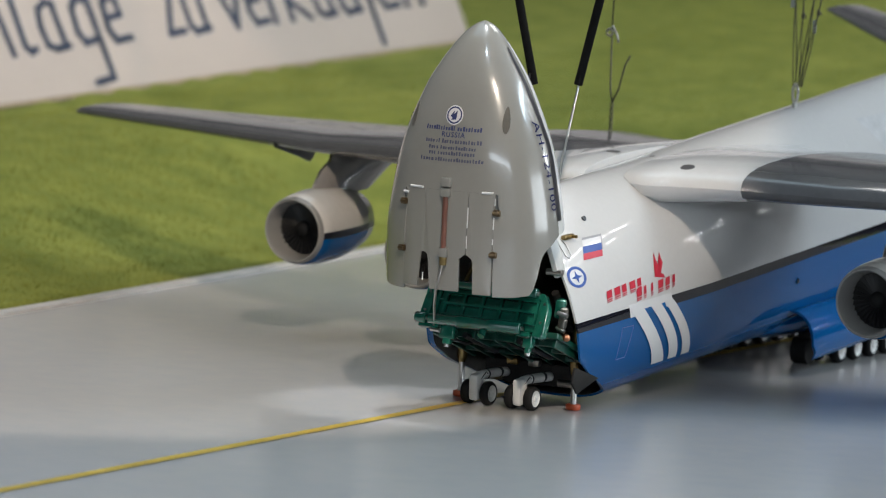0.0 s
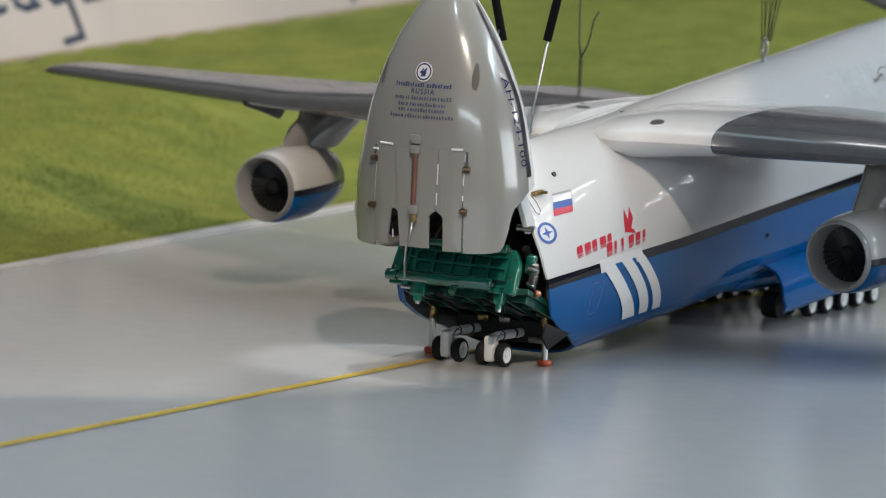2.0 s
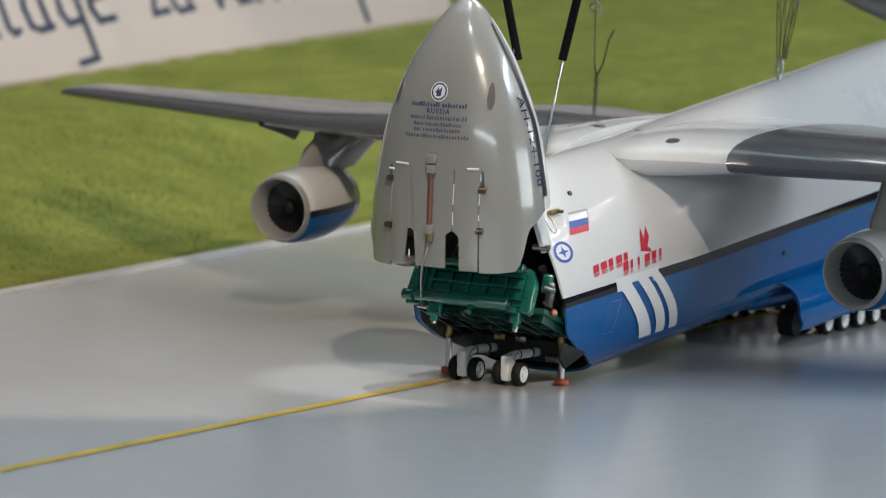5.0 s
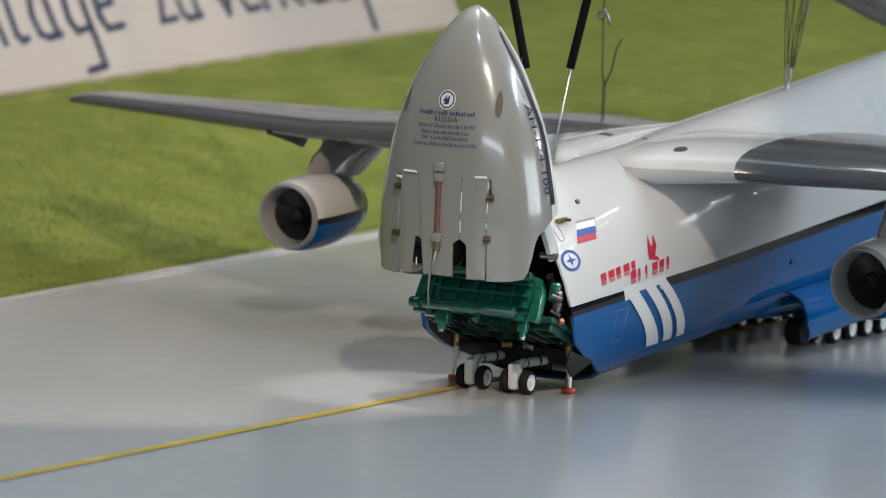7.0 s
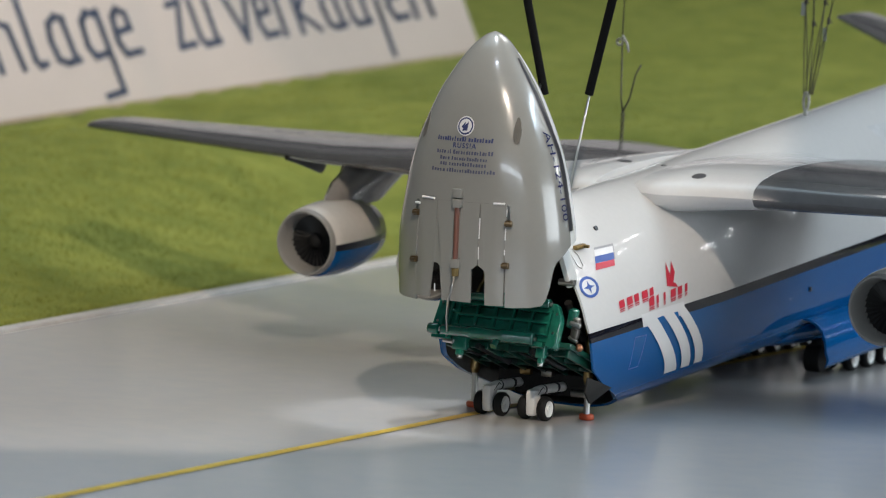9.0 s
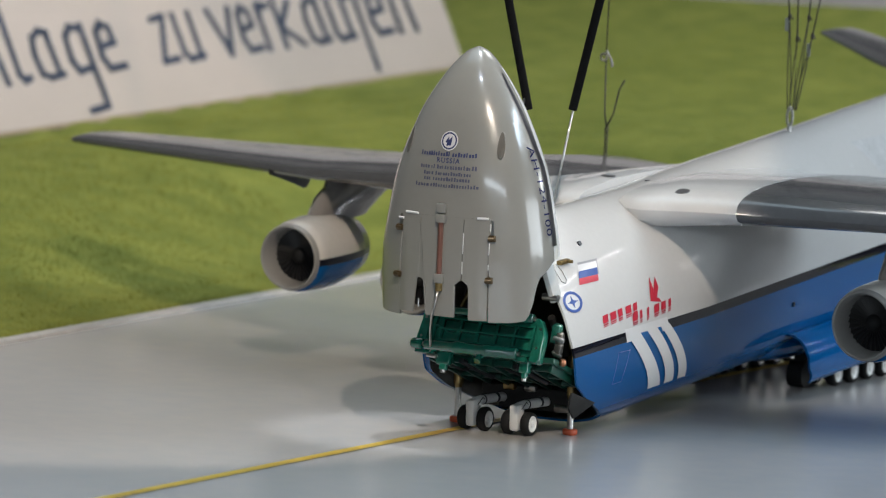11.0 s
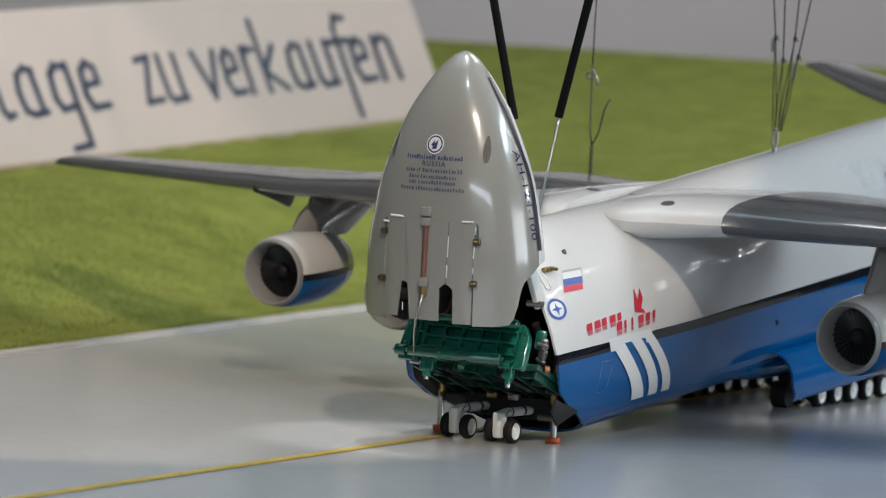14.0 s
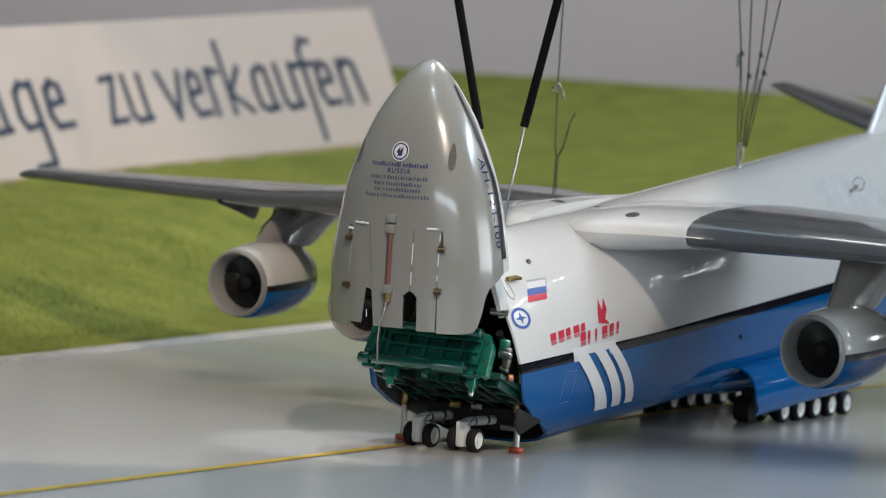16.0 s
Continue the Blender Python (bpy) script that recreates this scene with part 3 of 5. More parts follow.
# ---- ceiling light rows of the hall ----
M_TUBE = bpy.data.materials.new("lamp_tube_glow")
M_TUBE.use_nodes = True
M_TUBE.node_tree.nodes["Principled BSDF"].inputs["Emission Color"].default_value = (0.95, 0.97, 1.0, 1)
M_TUBE.node_tree.nodes["Principled BSDF"].inputs["Emission Strength"].default_value = 36.0
M_TUBE_LOW = M_TUBE.copy()
M_TUBE_LOW.name = "pendant_tube_glow"
M_TUBE_LOW.node_tree.nodes["Principled BSDF"].inputs["Emission Strength"].default_value = 42.0
first = None
for lx in (4.4, 5.2, 6.5, 8.0):
    for k in range(17):
        m = Matrix.Translation((lx, 5.0 + 0.46 * k, 5.2))
        if first is None:
            first = thing("ceiling_lamp", m, "short white fluorescent lamp under the hall ceiling", "ceiling lamp", "hall lamps")
            bm = bmesh.new()
            add_box(bm, (0, 0, 0.02), (0.12, 0.36, 0.05), 0.008)
            part("housing", bm, M_CEIL, first)
            bm = bmesh.new()
            add_box(bm, (0, 0, -0.02), (0.06, 0.24, 0.03), 0.008)
            part("tube", bm, M_TUBE, first, "glowing lamp tube")
        else:
            copy_thing(first, m)

first = None
for lx in (6.6, 8.0, 9.4, 10.8):
    for k in range(6):
        m = Matrix.Translation((lx, 10.6 + 1.2 * k, 3.3))
        if first is None:
            first = thing("pendant_lamp", m, "white fluorescent lamp hung low on two thin rods", "pendant lamp", "pendant lamps")
            bm = bmesh.new()
            add_box(bm, (0, 0, 0.02), (0.14, 0.6, 0.04), 0.008)
            part("housing", bm, M_CEIL, first)
            bm = bmesh.new()
            add_box(bm, (0, 0, -0.02), (0.05, 0.26, 0.03), 0.008)
            part("tube", bm, M_TUBE_LOW, first, "glowing lamp tube")
            for dy in (-0.22, 0.22):
                bm = bmesh.new()
                add_rod(bm, (0, dy, 0.035), (0, dy, 1.96), 0.006, seg=8)
                part("hanging_rod", bm, M_STEEL, first)
        else:
            copy_thing(first, m)


# ---- nose visor, swung up ----
#        z     half-width  centre y  front depth  back depth
VIS = [(0.170, 0.1175, -0.130, 0.076, 0.10), (0.25, 0.1175, -0.130, 0.076, 0.108), (0.289, 0.1130, -0.129, 0.074, 0.105), (0.361, 0.0980, -0.126, 0.069, 0.090),
       (0.433, 0.0695, -0.121, 0.055, 0.060), (0.47, 0.0475, -0.117, 0.042, 0.039), (0.495, 0.029, -0.114, 0.027, 0.022), (0.507, 0.0172, -0.112, 0.0162, 0.0132), (0.5125, 0.0092, -0.1115, 0.0088, 0.0074), (0.5155, 0.0006, -0.111, 0.001, 0.001)]


def vis_at(z):
    return lerp_smooth(VIS, z)


def lerp_smooth(table, x):
    """Catmull-Rom through the rows of a table."""
    xs = [r[0] for r in table]
    x = min(max(x, xs[0]), xs[-1])
    k = max(0, min(len(xs) - 2, int(np.searchsorted(xs, x, "right")) - 1))
    t = (x - xs[k]) / (xs[k + 1] - xs[k])
    out = []
    for c in range(1, len(table[0])):
        p1, p2 = table[k][c], table[k + 1][c]
        d1 = (p2 - table[k - 1][c]) / (xs[k + 1] - xs[k - 1]) if k > 0 else (p2 - p1) / (xs[k + 1] - xs[k])
        d2 = (table[k + 2][c] - p1) / (xs[k + 2] - xs[k]) if k + 2 < len(xs) else (p2 - p1) / (xs[k + 1] - xs[k])
        h = xs[k + 1] - xs[k]
        out.append((2 * t ** 3 - 3 * t * t + 1) * p1 + (t ** 3 - 2 * t * t + t) * h * d1 + (-2 * t ** 3 + 3 * t * t) * p2 + (t ** 3 - t * t) * h * d2)
    return out


def vis_front(x, z):
    w, yc, df, db = vis_at(z)
    return yc - df * max(0.0, 1 - min(1, abs(x) / w) ** 2.3) ** (1 / 2.3)


SEG = 96
bm = bmesh.new()
zs = [0.172 + (0.305 - 0.172) * i / 12 for i in range(13)] + [0.305 + (0.5155 - 0.305) * (1 - (1 - i / 26) ** 1.6) for i in range(1, 27)]
rings = []
for z in zs:
    w, yc, df, db = vis_at(z)
    ring = []
    for i in range(SEG):
        a = 2 * math.pi * (i + 0.5) / SEG
        c, s = math.cos(a), math.sin(a)
        e = 2.3 if s < 0 else 2.0
        r = (abs(c) ** e + abs(s) ** e) ** (-1 / e)
        y = yc + (df if s < 0 else db) * r * s
        # the lower rim climbs from the front to the back
        zz, wx = z, w * r * c
        if z < 0.305:
            for _ in range(3):
                lo = float(np.interp(y, [-0.183, -0.170, -0.165, -0.156, -0.122, 0.0], [0.176, 0.1785, 0.190, 0.230, 0.249, 0.262]))
                zz = lo + (0.305 - lo) * (z - 0.172) / (0.305 - 0.172)
                w2, yc2, df2, db2 = vis_at(zz)
                y, wx = yc2 + (df2 if s < 0 else db2) * r * s, w2 * r * c
        ring.append(bm.verts.new((wx, y, zz)))
    rings.append(ring)
for ra, rb in zip(rings, rings[1:]):
    for i in range(SEG):
        k = (i + 1) % SEG
        mx = (ra[i].co.x + ra[k].co.x) / 2
        my = (ra[i].co.y + ra[k].co.y) / 2
        mz = (ra[i].co.z + rb[i].co.z) / 2
        w, yc, df, db = vis_at(mz)
        if abs(mx) < 0.066 and mz < 0.3 and my < -0.1:
            continue
        f = bm.faces.new((ra[i], ra[k], rb[k], rb[i]))
        rel = (my - yc) / max(db, 0.004)
        f.material_index = 0 if rel < 0.13 or mz > 0.487 else 1
bmesh.ops.remove_doubles(bm, verts=bm.verts, dist=0.00005)
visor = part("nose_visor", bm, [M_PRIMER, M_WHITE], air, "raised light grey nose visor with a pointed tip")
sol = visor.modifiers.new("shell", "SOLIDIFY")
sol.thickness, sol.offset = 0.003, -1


def plate(outline, y_of, thick, name, mat, parent, label="", step=0.006):
    """A thin plate from its outline in x and z, bent on the surface y_of."""
    bm = bmesh.new()
    f = bm.faces.new([bm.verts.new((x, 0, z)) for x, z in outline])
    bmesh.ops.triangulate(bm, faces=[f])
    lo, hi = min(p[0] for p in outline), max(p[0] for p in outline)
    for i in range(1, int((hi - lo) / step) + 1):
        bmesh.ops.bisect_plane(bm, geom=bm.verts[:] + bm.edges[:] + bm.faces[:], plane_co=(lo + i * step, 0, 0), plane_no=(1, 0, 0))
    for v in bm.verts:
        v.co.y = y_of(v.co.x, v.co.z)
    if bm.faces[:][0].normal.y > 0:
        bmesh.ops.reverse_faces(bm, faces=bm.faces[:])
    top = bmesh.ops.extrude_face_region(bm, geom=bm.faces[:])
    bmesh.ops.translate(bm, verts=[g for g in top["geom"] if isinstance(g, bmesh.types.BMVert)], vec=(0, thick, 0))
    bmesh.ops.recalc_face_normals(bm, faces=bm.faces)
    return part(name, bm, mat, parent, label, angle=30)


def arch(xa, xb, z0, z1, n=8):
    """Outline points of a round-topped notch, from (xa, z0) to (xb, z0)."""
    r = abs(xb - xa) / 2
    s = 1 if xb > xa else -1
    pts = [(xa, z0)]
    for i in range(n + 1):
        a = math.pi * (1 - i / n)
        pts.append(((xa + xb) / 2 + s * r * math.cos(a), z1 - r + r * math.sin(a)))
    return pts + [(xb, z0)]


vf = lambda x, z: vis_front(x, z) - 0.0012
Z0 = 0.180
# three hanging plates with the two round notches between them
half_l = arch(-0.0415, -0.0215, Z0, 0.2275)
half_r = arch(0.0195, 0.0395, Z0, 0.2275)
plate([(-0.0635, 0.3070), (-0.0645, Z0 + 0.002)] + [(-0.0415, Z0 + 0.002)] + half_l[1:6] + [(-0.0325, 0.3070)], vf, 0.003, "visor_plate", M_PRIMER, visor)
plate([(-0.0317, 0.3070)] + [(-0.0317, 0.2275)] + half_l[6:-1] + [(-0.0215, Z0), (0.0195, Z0)] + half_r[1:6] + [(0.0292, 0.2275), (0.0300, 0.3070)], vf, 0.003, "visor_plate", M_PRIMER, visor)
plate([(0.0315, 0.3070), (0.0305, 0.2275)] + half_r[6:-1] + [(0.0395, Z0 - 0.002), (0.0625, Z0 - 0.002), (0.0635, 0.3070)], vf, 0.003, "visor_plate", M_PRIMER, visor)


def on_visor(x, z, off=0.0):
    return Vector((x, vis_front(x, z) - off, z))


# centre actuator rod with its fittings
bm = bmesh.new()
add_rod(bm, on_visor(0.0, 0.300, 0.004), on_visor(0.0, 0.234, 0.004), 0.0034)
part("actuator_rod", bm, material("brown_rod", (0.13, 0.055, 0.04), 0.35, var=0.15), visor, "brown actuator rod")
for z, h in ((0.318, 0.012), (0.305, 0.011), (0.229, 0.012)):
    bm = bmesh.new()
    add_box(bm, on_visor(0.0, z, 0.004), (0.0125, 0.008, h), 0.0015)
    part("rod_fitting", bm, M_PRIMER, visor)
bm = bmesh.new()
add_rod(bm, on_visor(0, 0.223, 0.004), on_visor(0, 0.213, 0.004), 0.0048, 0.0044)
part("rod_end", bm, M_BRASS, visor)
for x, z in ((-0.0655, 0.288), (-0.0665, 0.228), (0.068, 0.283), (0.066, 0.230)):
    bm = bmesh.new()
    add_box(bm, on_visor(x, z, 0.002), (0.009, 0.005, 0.008), 0.001)
    add_rod(bm, on_visor(x - 0.004, z, 0.005), on_visor(x + 0.004, z, 0.005), 0.0025)
    part("visor_hinge", bm, M_DARKBRASS, visor, "small tarnished brass hinge")
for x0, x1, z in ((-0.056, -0.036, 0.3085), (-0.068, -0.060, 0.300), (0.048, 0.062, 0.3075)):
    bm = bmesh.new()
    add_rod(bm, on_visor(x0, z, 0.002), on_visor(x1, z, 0.002), 0.0016, seg=10)
    part("bright_pin", bm, M_WHITE, visor)
for x, z0, z1 in ((0.0307, 0.262, 0.288), (0.0305, 0.236, 0.252), (0.0641, 0.262, 0.277), (0.0639, 0.243, 0.250), (0.0643, 0.292, 0.301), (-0.0325, 0.19, 0.20)):
    bm = bmesh.new()
    add_rod(bm, on_visor(x, z0, 0.0005), on_visor(x, z1, 0.0005), 0.0008, seg=8)
    part("bright_edge", bm, M_WHITE, visor)
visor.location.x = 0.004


# ---- markings on the hull ----
def hull_quad(name, mat, ya, yb, z0, z1, off=0.0007, nu=6, nv=8, side=1, label=""):
    """A film on the hull between heights z0 and z1; ya and yb give its edges at each height."""
    bm = bmesh.new()
    rows = []
    for j in range(nv + 1):
        z = z0 + (z1 - z0) * j / nv
        a, b = ya(z), yb(z)
        rows.append([bm.verts.new((side * (fus_x(a + (b - a) * i / nu, z) + off), a + (b - a) * i / nu, z)) for i in range(nu + 1)])
    for r0, r1 in zip(rows, rows[1:]):
        for i in range(nu):
            bm.faces.new((r0[i], r0[i + 1], r1[i + 1], r1[i]))
    return part(name, bm, mat, hull, label)


def quad_edge(pts):
    """A smooth edge through three (z, y) points."""
    c = np.polyfit([p[0] for p in pts], [p[1] for p in pts], 2)
    return lambda z: float(np.polyval(c, z))


def slant(z0, y0, z1, y1):
    return lambda z: y0 + (y1 - y0) * (z - z0) / (z1 - z0)


for side in (1, -1):
    hull_quad("band_gap", M_WHITE, slant(0.1285, 0.097, 0.1115, 0.101), slant(0.1285, 0.2206, 0.1115, 0.228), 0.1113, 0.1290, 0.0006, side=side)
    hull_quad("blue_gap", M_BLUE, slant(0.119, 0.128, 0.1105, 0.134), slant(0.119, 0.2005, 0.1105, 0.207), 0.1105, 0.1186, 0.0011, side=side)
    for e0, e1 in ((((0.121, 0.100), (0.083, 0.1452), (0.0345, 0.1847)), ((0.121, 0.1365), (0.080, 0.1815), (0.0345, 0.2213))),
                   (((0.121, 0.156), (0.083, 0.200), (0.0345, 0.2346)), ((0.121, 0.186), (0.083, 0.228), (0.0345, 0.2604))),
                   (((0.121, 0.1975), (0.083, 0.241), (0.0345, 0.2753)), ((0.121, 0.2235), (0.083, 0.2665), (0.0345, 0.2993)))):
        hull_quad("white_band", M_WHITE, quad_edge(e0), quad_edge(e1), 0.035, 0.1205, 0.0016, nv=14, side=side)
    # tricolour flag with a grey frame
    fa, fb = (lambda z: 0.0155 + (z - 0.197) * 0.86), (lambda z: 0.0645 + (z - 0.197) * 0.72)
    for k, (m_, z0, z1) in enumerate(((M_DECALRED, 0.197, 0.2045), (M_DECALBLUE, 0.2045, 0.2125), (M_WHITE, 0.2125, 0.2200), (M_DECALGREY, 0.2200, 0.2225))):
        hull_quad("flag_stripe", m_, fa, fb, z0, z1, 0.0009, side=side, nv=3)
    hull_quad("flag_stripe", M_DECALGREY, (lambda z: 0.0645 + (z - 0.197) * 0.72), (lambda z: 0.0670 + (z - 0.197) * 0.72), 0.2045, 0.2225, 0.0009, side=side, nv=4, nu=1)


def hull_shape(name, mat, yz, off=0.001, parent=None):
    """A flat-cut film on the left side of the hull, from its outline in y and z."""
    bm = bmesh.new()
    f = bm.faces.new([bm.verts.new((fus_x(y, z) + off, y, z)) for y, z in yz])
    bmesh.ops.triangulate(bm, faces=[f])
    for f in bm.faces:
        if f.normal.x < 0:
            f.normal_flip()
    return part(name, bm, mat, parent or hull, smooth=False)


def hull_ring(name, mat, cy, cz, ry, rz, share, off, n=36):
    bm = bmesh.new()
    o = [bm.verts.new((fus_x(cy + ry * math.cos(a), cz + rz * math.sin(a)) + off, cy + ry * math.cos(a), cz + rz * math.sin(a))) for a in [2 * math.pi * i / n for i in range(n)]]
    i_ = [bm.verts.new((fus_x(cy + share * ry * math.cos(a), cz + share * rz * math.sin(a)) + off, cy + share * ry * math.cos(a), cz + share * rz * math.sin(a))) for a in [2 * math.pi * i / n for i in range(n)]]
    for k in range(n):
        bm.faces.new((o[k], o[(k + 1) % n], i_[(k + 1) % n], i_[k]))
    return part(name, bm, mat, hull)


BY, BZ, BR_, BH = -0.0185, 0.1803, 0.0245, 0.0130
hull_ring("badge", M_WHITE, BY, BZ, BR_ * 0.98, BH * 0.98, 0.02, 0.0006)
hull_ring("badge_ring", M_DECALBLUE, BY, BZ, BR_, BH, 0.74, 0.0010)
star = []
for i in range(8):
    a = math.pi * i / 4
    r = 0.62 if i % 2 == 0 else 0.2
    star.append((BY + BR_ * r * math.cos(a), BZ + BH * r * math.sin(a)))
hull_shape("badge_star", M_DECALBLUE, star, 0.0012)
# the airline's red mark: plain slanted blocks, hatched towards the foot, and a bird-like wedge
def hatched_block(y0, z0, wide, tall):
    for a, b in ((0.0, 0.07), (0.14, 0.25), (0.33, 1.0)):
        ya, yb = y0 + 0.003 * a, y0 + 0.003 * b
        hull_shape("red_block", M_DECALRED, [(ya, z0 + tall * a), (ya + wide, z0 + tall * a + 0.0012), (yb + wide, z0 + tall * b + 0.0012), (yb, z0 + tall * b)])


for k in range(5):
    hatched_block(0.040 + 0.0215 * k, 0.1395 + 0.0012 * k, (0.0150, 0.0165, 0.0130, 0.0160, 0.0110)[k], 0.0145)
for k in range(6):
    hatched_block(0.120 + 0.0208 * k, 0.1305 + 0.0010 * k, (0.0150, 0.0070, 0.0060, 0.0150, 0.0130, 0.0080)[k], 0.0160)
for pts in (((0.178, 0.157), (0.186, 0.157), (0.191, 0.170), (0.187, 0.186), (0.181, 0.172)), ((0.186, 0.158), (0.194, 0.156), (0.205, 0.171), (0.202, 0.186), (0.192, 0.171)),
            ((0.176, 0.156), (0.206, 0.151), (0.203, 0.156), (0.186, 0.162))):
    hull_shape("red_bird", M_DECALRED, pts)
# small door outline on the blue side
for (ya, za), (yb, zb) in (((0.079, 0.101), (0.112, 0.0997)), ((0.079, 0.101), (0.066, 0.060)), ((0.112, 0.0997), (0.092, 0.060)), ((0.066, 0.060), (0.092, 0.060))):
    bm = bmesh.new()
    tube_curve(bm, [(fus_x(ya + (yb - ya) * t / 6, za + (zb - za) * t / 6) + 0.0002, ya + (yb - ya) * t / 6, za + (zb - za) * t / 6) for t in range(7)], 0.0005, 5)
    part("door_seam", bm, M_DECALBLUE, hull)
bm = bmesh.new()
add_rod(bm, (fus_x(0.627, 0.0895) - 0.004, 0.627, 0.0895), (fus_x(0.627, 0.0895) + 0.002, 0.627, 0.0895), 0.0035)
part("drain_port", bm, M_BLACK, hull)
for c, up, r in (((0.105, 0.278, 0.2914), (-0.011, -0.198, 0.98), 0.0110), ((-0.0452, 0.351, 0.2928), (0.068, -0.01, 0.998), 0.0110), ((0.0, 0.382, 0.2868), (-0.014, -0.031, 0.999), 0.004)):
    bm = bmesh.new()
    bmesh.ops.create_cone(bm, cap_ends=True, segments=28, radius1=r, radius2=r * 0.94, depth=0.0016, matrix=Matrix.Translation(c) @ Vector(up).to_track_quat("Z", "Y").to_matrix().to_4x4())
    part("roof_disc", bm, M_VENT, hull, "small dark round roof vent")
bm = bmesh.new()
add_rod(bm, (0.0555, 0.0696, 0.2416), (0.0595, 0.0690, 0.2436), 0.0035)
part("side_port", bm, M_BLACK, hull)


# wrinkled clear film stuck on the shoulder
M_FILM = material("clear_film", (0.52, 0.525, 0.53), 0.06, coat=0.4, var=0.1, scale=30, bump=0.45, bump_scale=40)
hull_quad("clear_film", M_FILM, slant(0.235, 0.985, 0.285, 0.940), slant(0.235, 1.20, 0.285, 1.17), 0.235, 0.287, 0.0006, nu=10, label="wrinkled clear film")


# ---- markings on the visor ----
def on_face(ob_mesh, fx):
    for v in ob_mesh.vertices:
        v.co = fx(v.co.x, v.co.y, v.co.z)


def face_bar(x0, x1, z, h, mat, name="printed_bar"):
    """A line of small print as a plain bar on the visor."""
    bm = bmesh.new()
    n = 10
    lo = [bm.verts.new((x0 + (x1 - x0) * i / n, vis_front(x0 + (x1 - x0) * i / n, z) - 0.0007, z)) for i in range(n + 1)]
    hi = [bm.verts.new((x0 + (x1 - x0) * i / n, vis_front(x0 + (x1 - x0) * i / n, z + h) - 0.0007, z + h)) for i in range(n + 1)]
    for i in range(n):
        bm.faces.new((lo[i], lo[i + 1], hi[i + 1], hi[i]))
    part(name, bm, mat, visor)


def face_ring(cx, cz, r0, r1, mat, off, name):
    bm = bmesh.new()
    n = 36
    ring = []
    for r in (r0, r1):
        ring.append([bm.verts.new((cx + r * math.cos(2 * math.pi * i / n), vis_front(cx + r * math.cos(2 * math.pi * i / n), cz + r * math.sin(2 * math.pi * i / n)) - off, cz + r * math.sin(2 * math.pi * i / n))) for i in range(n)])
    for i in range(n):
        bm.faces.new((ring[0][i], ring[0][(i + 1) % n], ring[1][(i + 1) % n], ring[1][i]))
    part(name, bm, mat, visor)


LZ = 0.4015
face_ring(0.0, LZ, 0.0003, 0.0122, M_WHITE, 0.0006, "round_mark")
face_ring(0.0, LZ, 0.0088, 0.0108, M_PRINTBLUE, 0.0009, "round_mark_ring")
for pts in (((-0.004, -0.006), (0.003, -0.0055), (0.0015, -0.001), (0.004, 0.006), (-0.0005, 0.001)), ((-0.0055, -0.001), (-0.001, -0.004), (-0.0005, 0.0055))):
    plate([(x, LZ + z) for x, z in pts], lambda x, z: vis_front(x, z) - 0.0013, 0.0004, "bird_mark", M_PRINTBLUE, visor)
M_PRINT = material("small_print_ink", (0.05, 0.055, 0.10), 0.5, var=0.08)
face_bar_words = ((-0.0395, 0.0432, 0.3822, 0.0056, M_PRINTBLUE, (0.56,)), (-0.0385, 0.0450, 0.3662, 0.0052, M_PRINT, (0.2, 0.3)), (-0.0325, 0.0385, 0.3585, 0.0046, M_PRINT, (0.25,)),
                  (-0.0315, 0.0375, 0.3515, 0.0048, M_PRINT, (0.2,)), (-0.0440, 0.0492, 0.3435, 0.0048, M_PRINT, (0.25,)))
random.seed(21)
for x0, x1, z, h, m_, cuts in face_bar_words:
    stops = [0.0] + list(cuts) + [1.0]
    for a, b in zip(stops, stops[1:]):
        # each printed word as a row of narrow strokes
        xa, xb = x0 + (x1 - x0) * a, x0 + (x1 - x0) * b - 0.002
        k = max(2, int((xb - xa) / 0.0036))
        for i in range(k):
            u0 = xa + (xb - xa) * i / k
            face_bar(u0, u0 + (xb - xa) / k * random.uniform(0.45, 0.8), z, h * random.choice((0.72, 0.8, 1.0)), m_)
ob = text_mesh("lettering", "RUSSIA", 0.0088, M_PRINTBLUE, visor, Matrix(), extrude=0.0, spacing=1.25, offset=0.0002)
on_face(ob.data, lambda a, b, c: (a + 0.0015, vis_front(a + 0.0015, 0.3742 + b) - 0.0008, 0.3742 + b))


M_LETTER = material("navy_lettering", (0.010, 0.012, 0.055), 0.85, var=0.05, spec=0.05)


def vis_side(y, z):
    w, yc, df, db = vis_at(z)
    t = (yc - y) / df if y < yc else (y - yc) / db
    e = 2.3 if y < yc else 2.0
    return w * max(0.0, 1 - min(1, t) ** e) ** (1 / e)


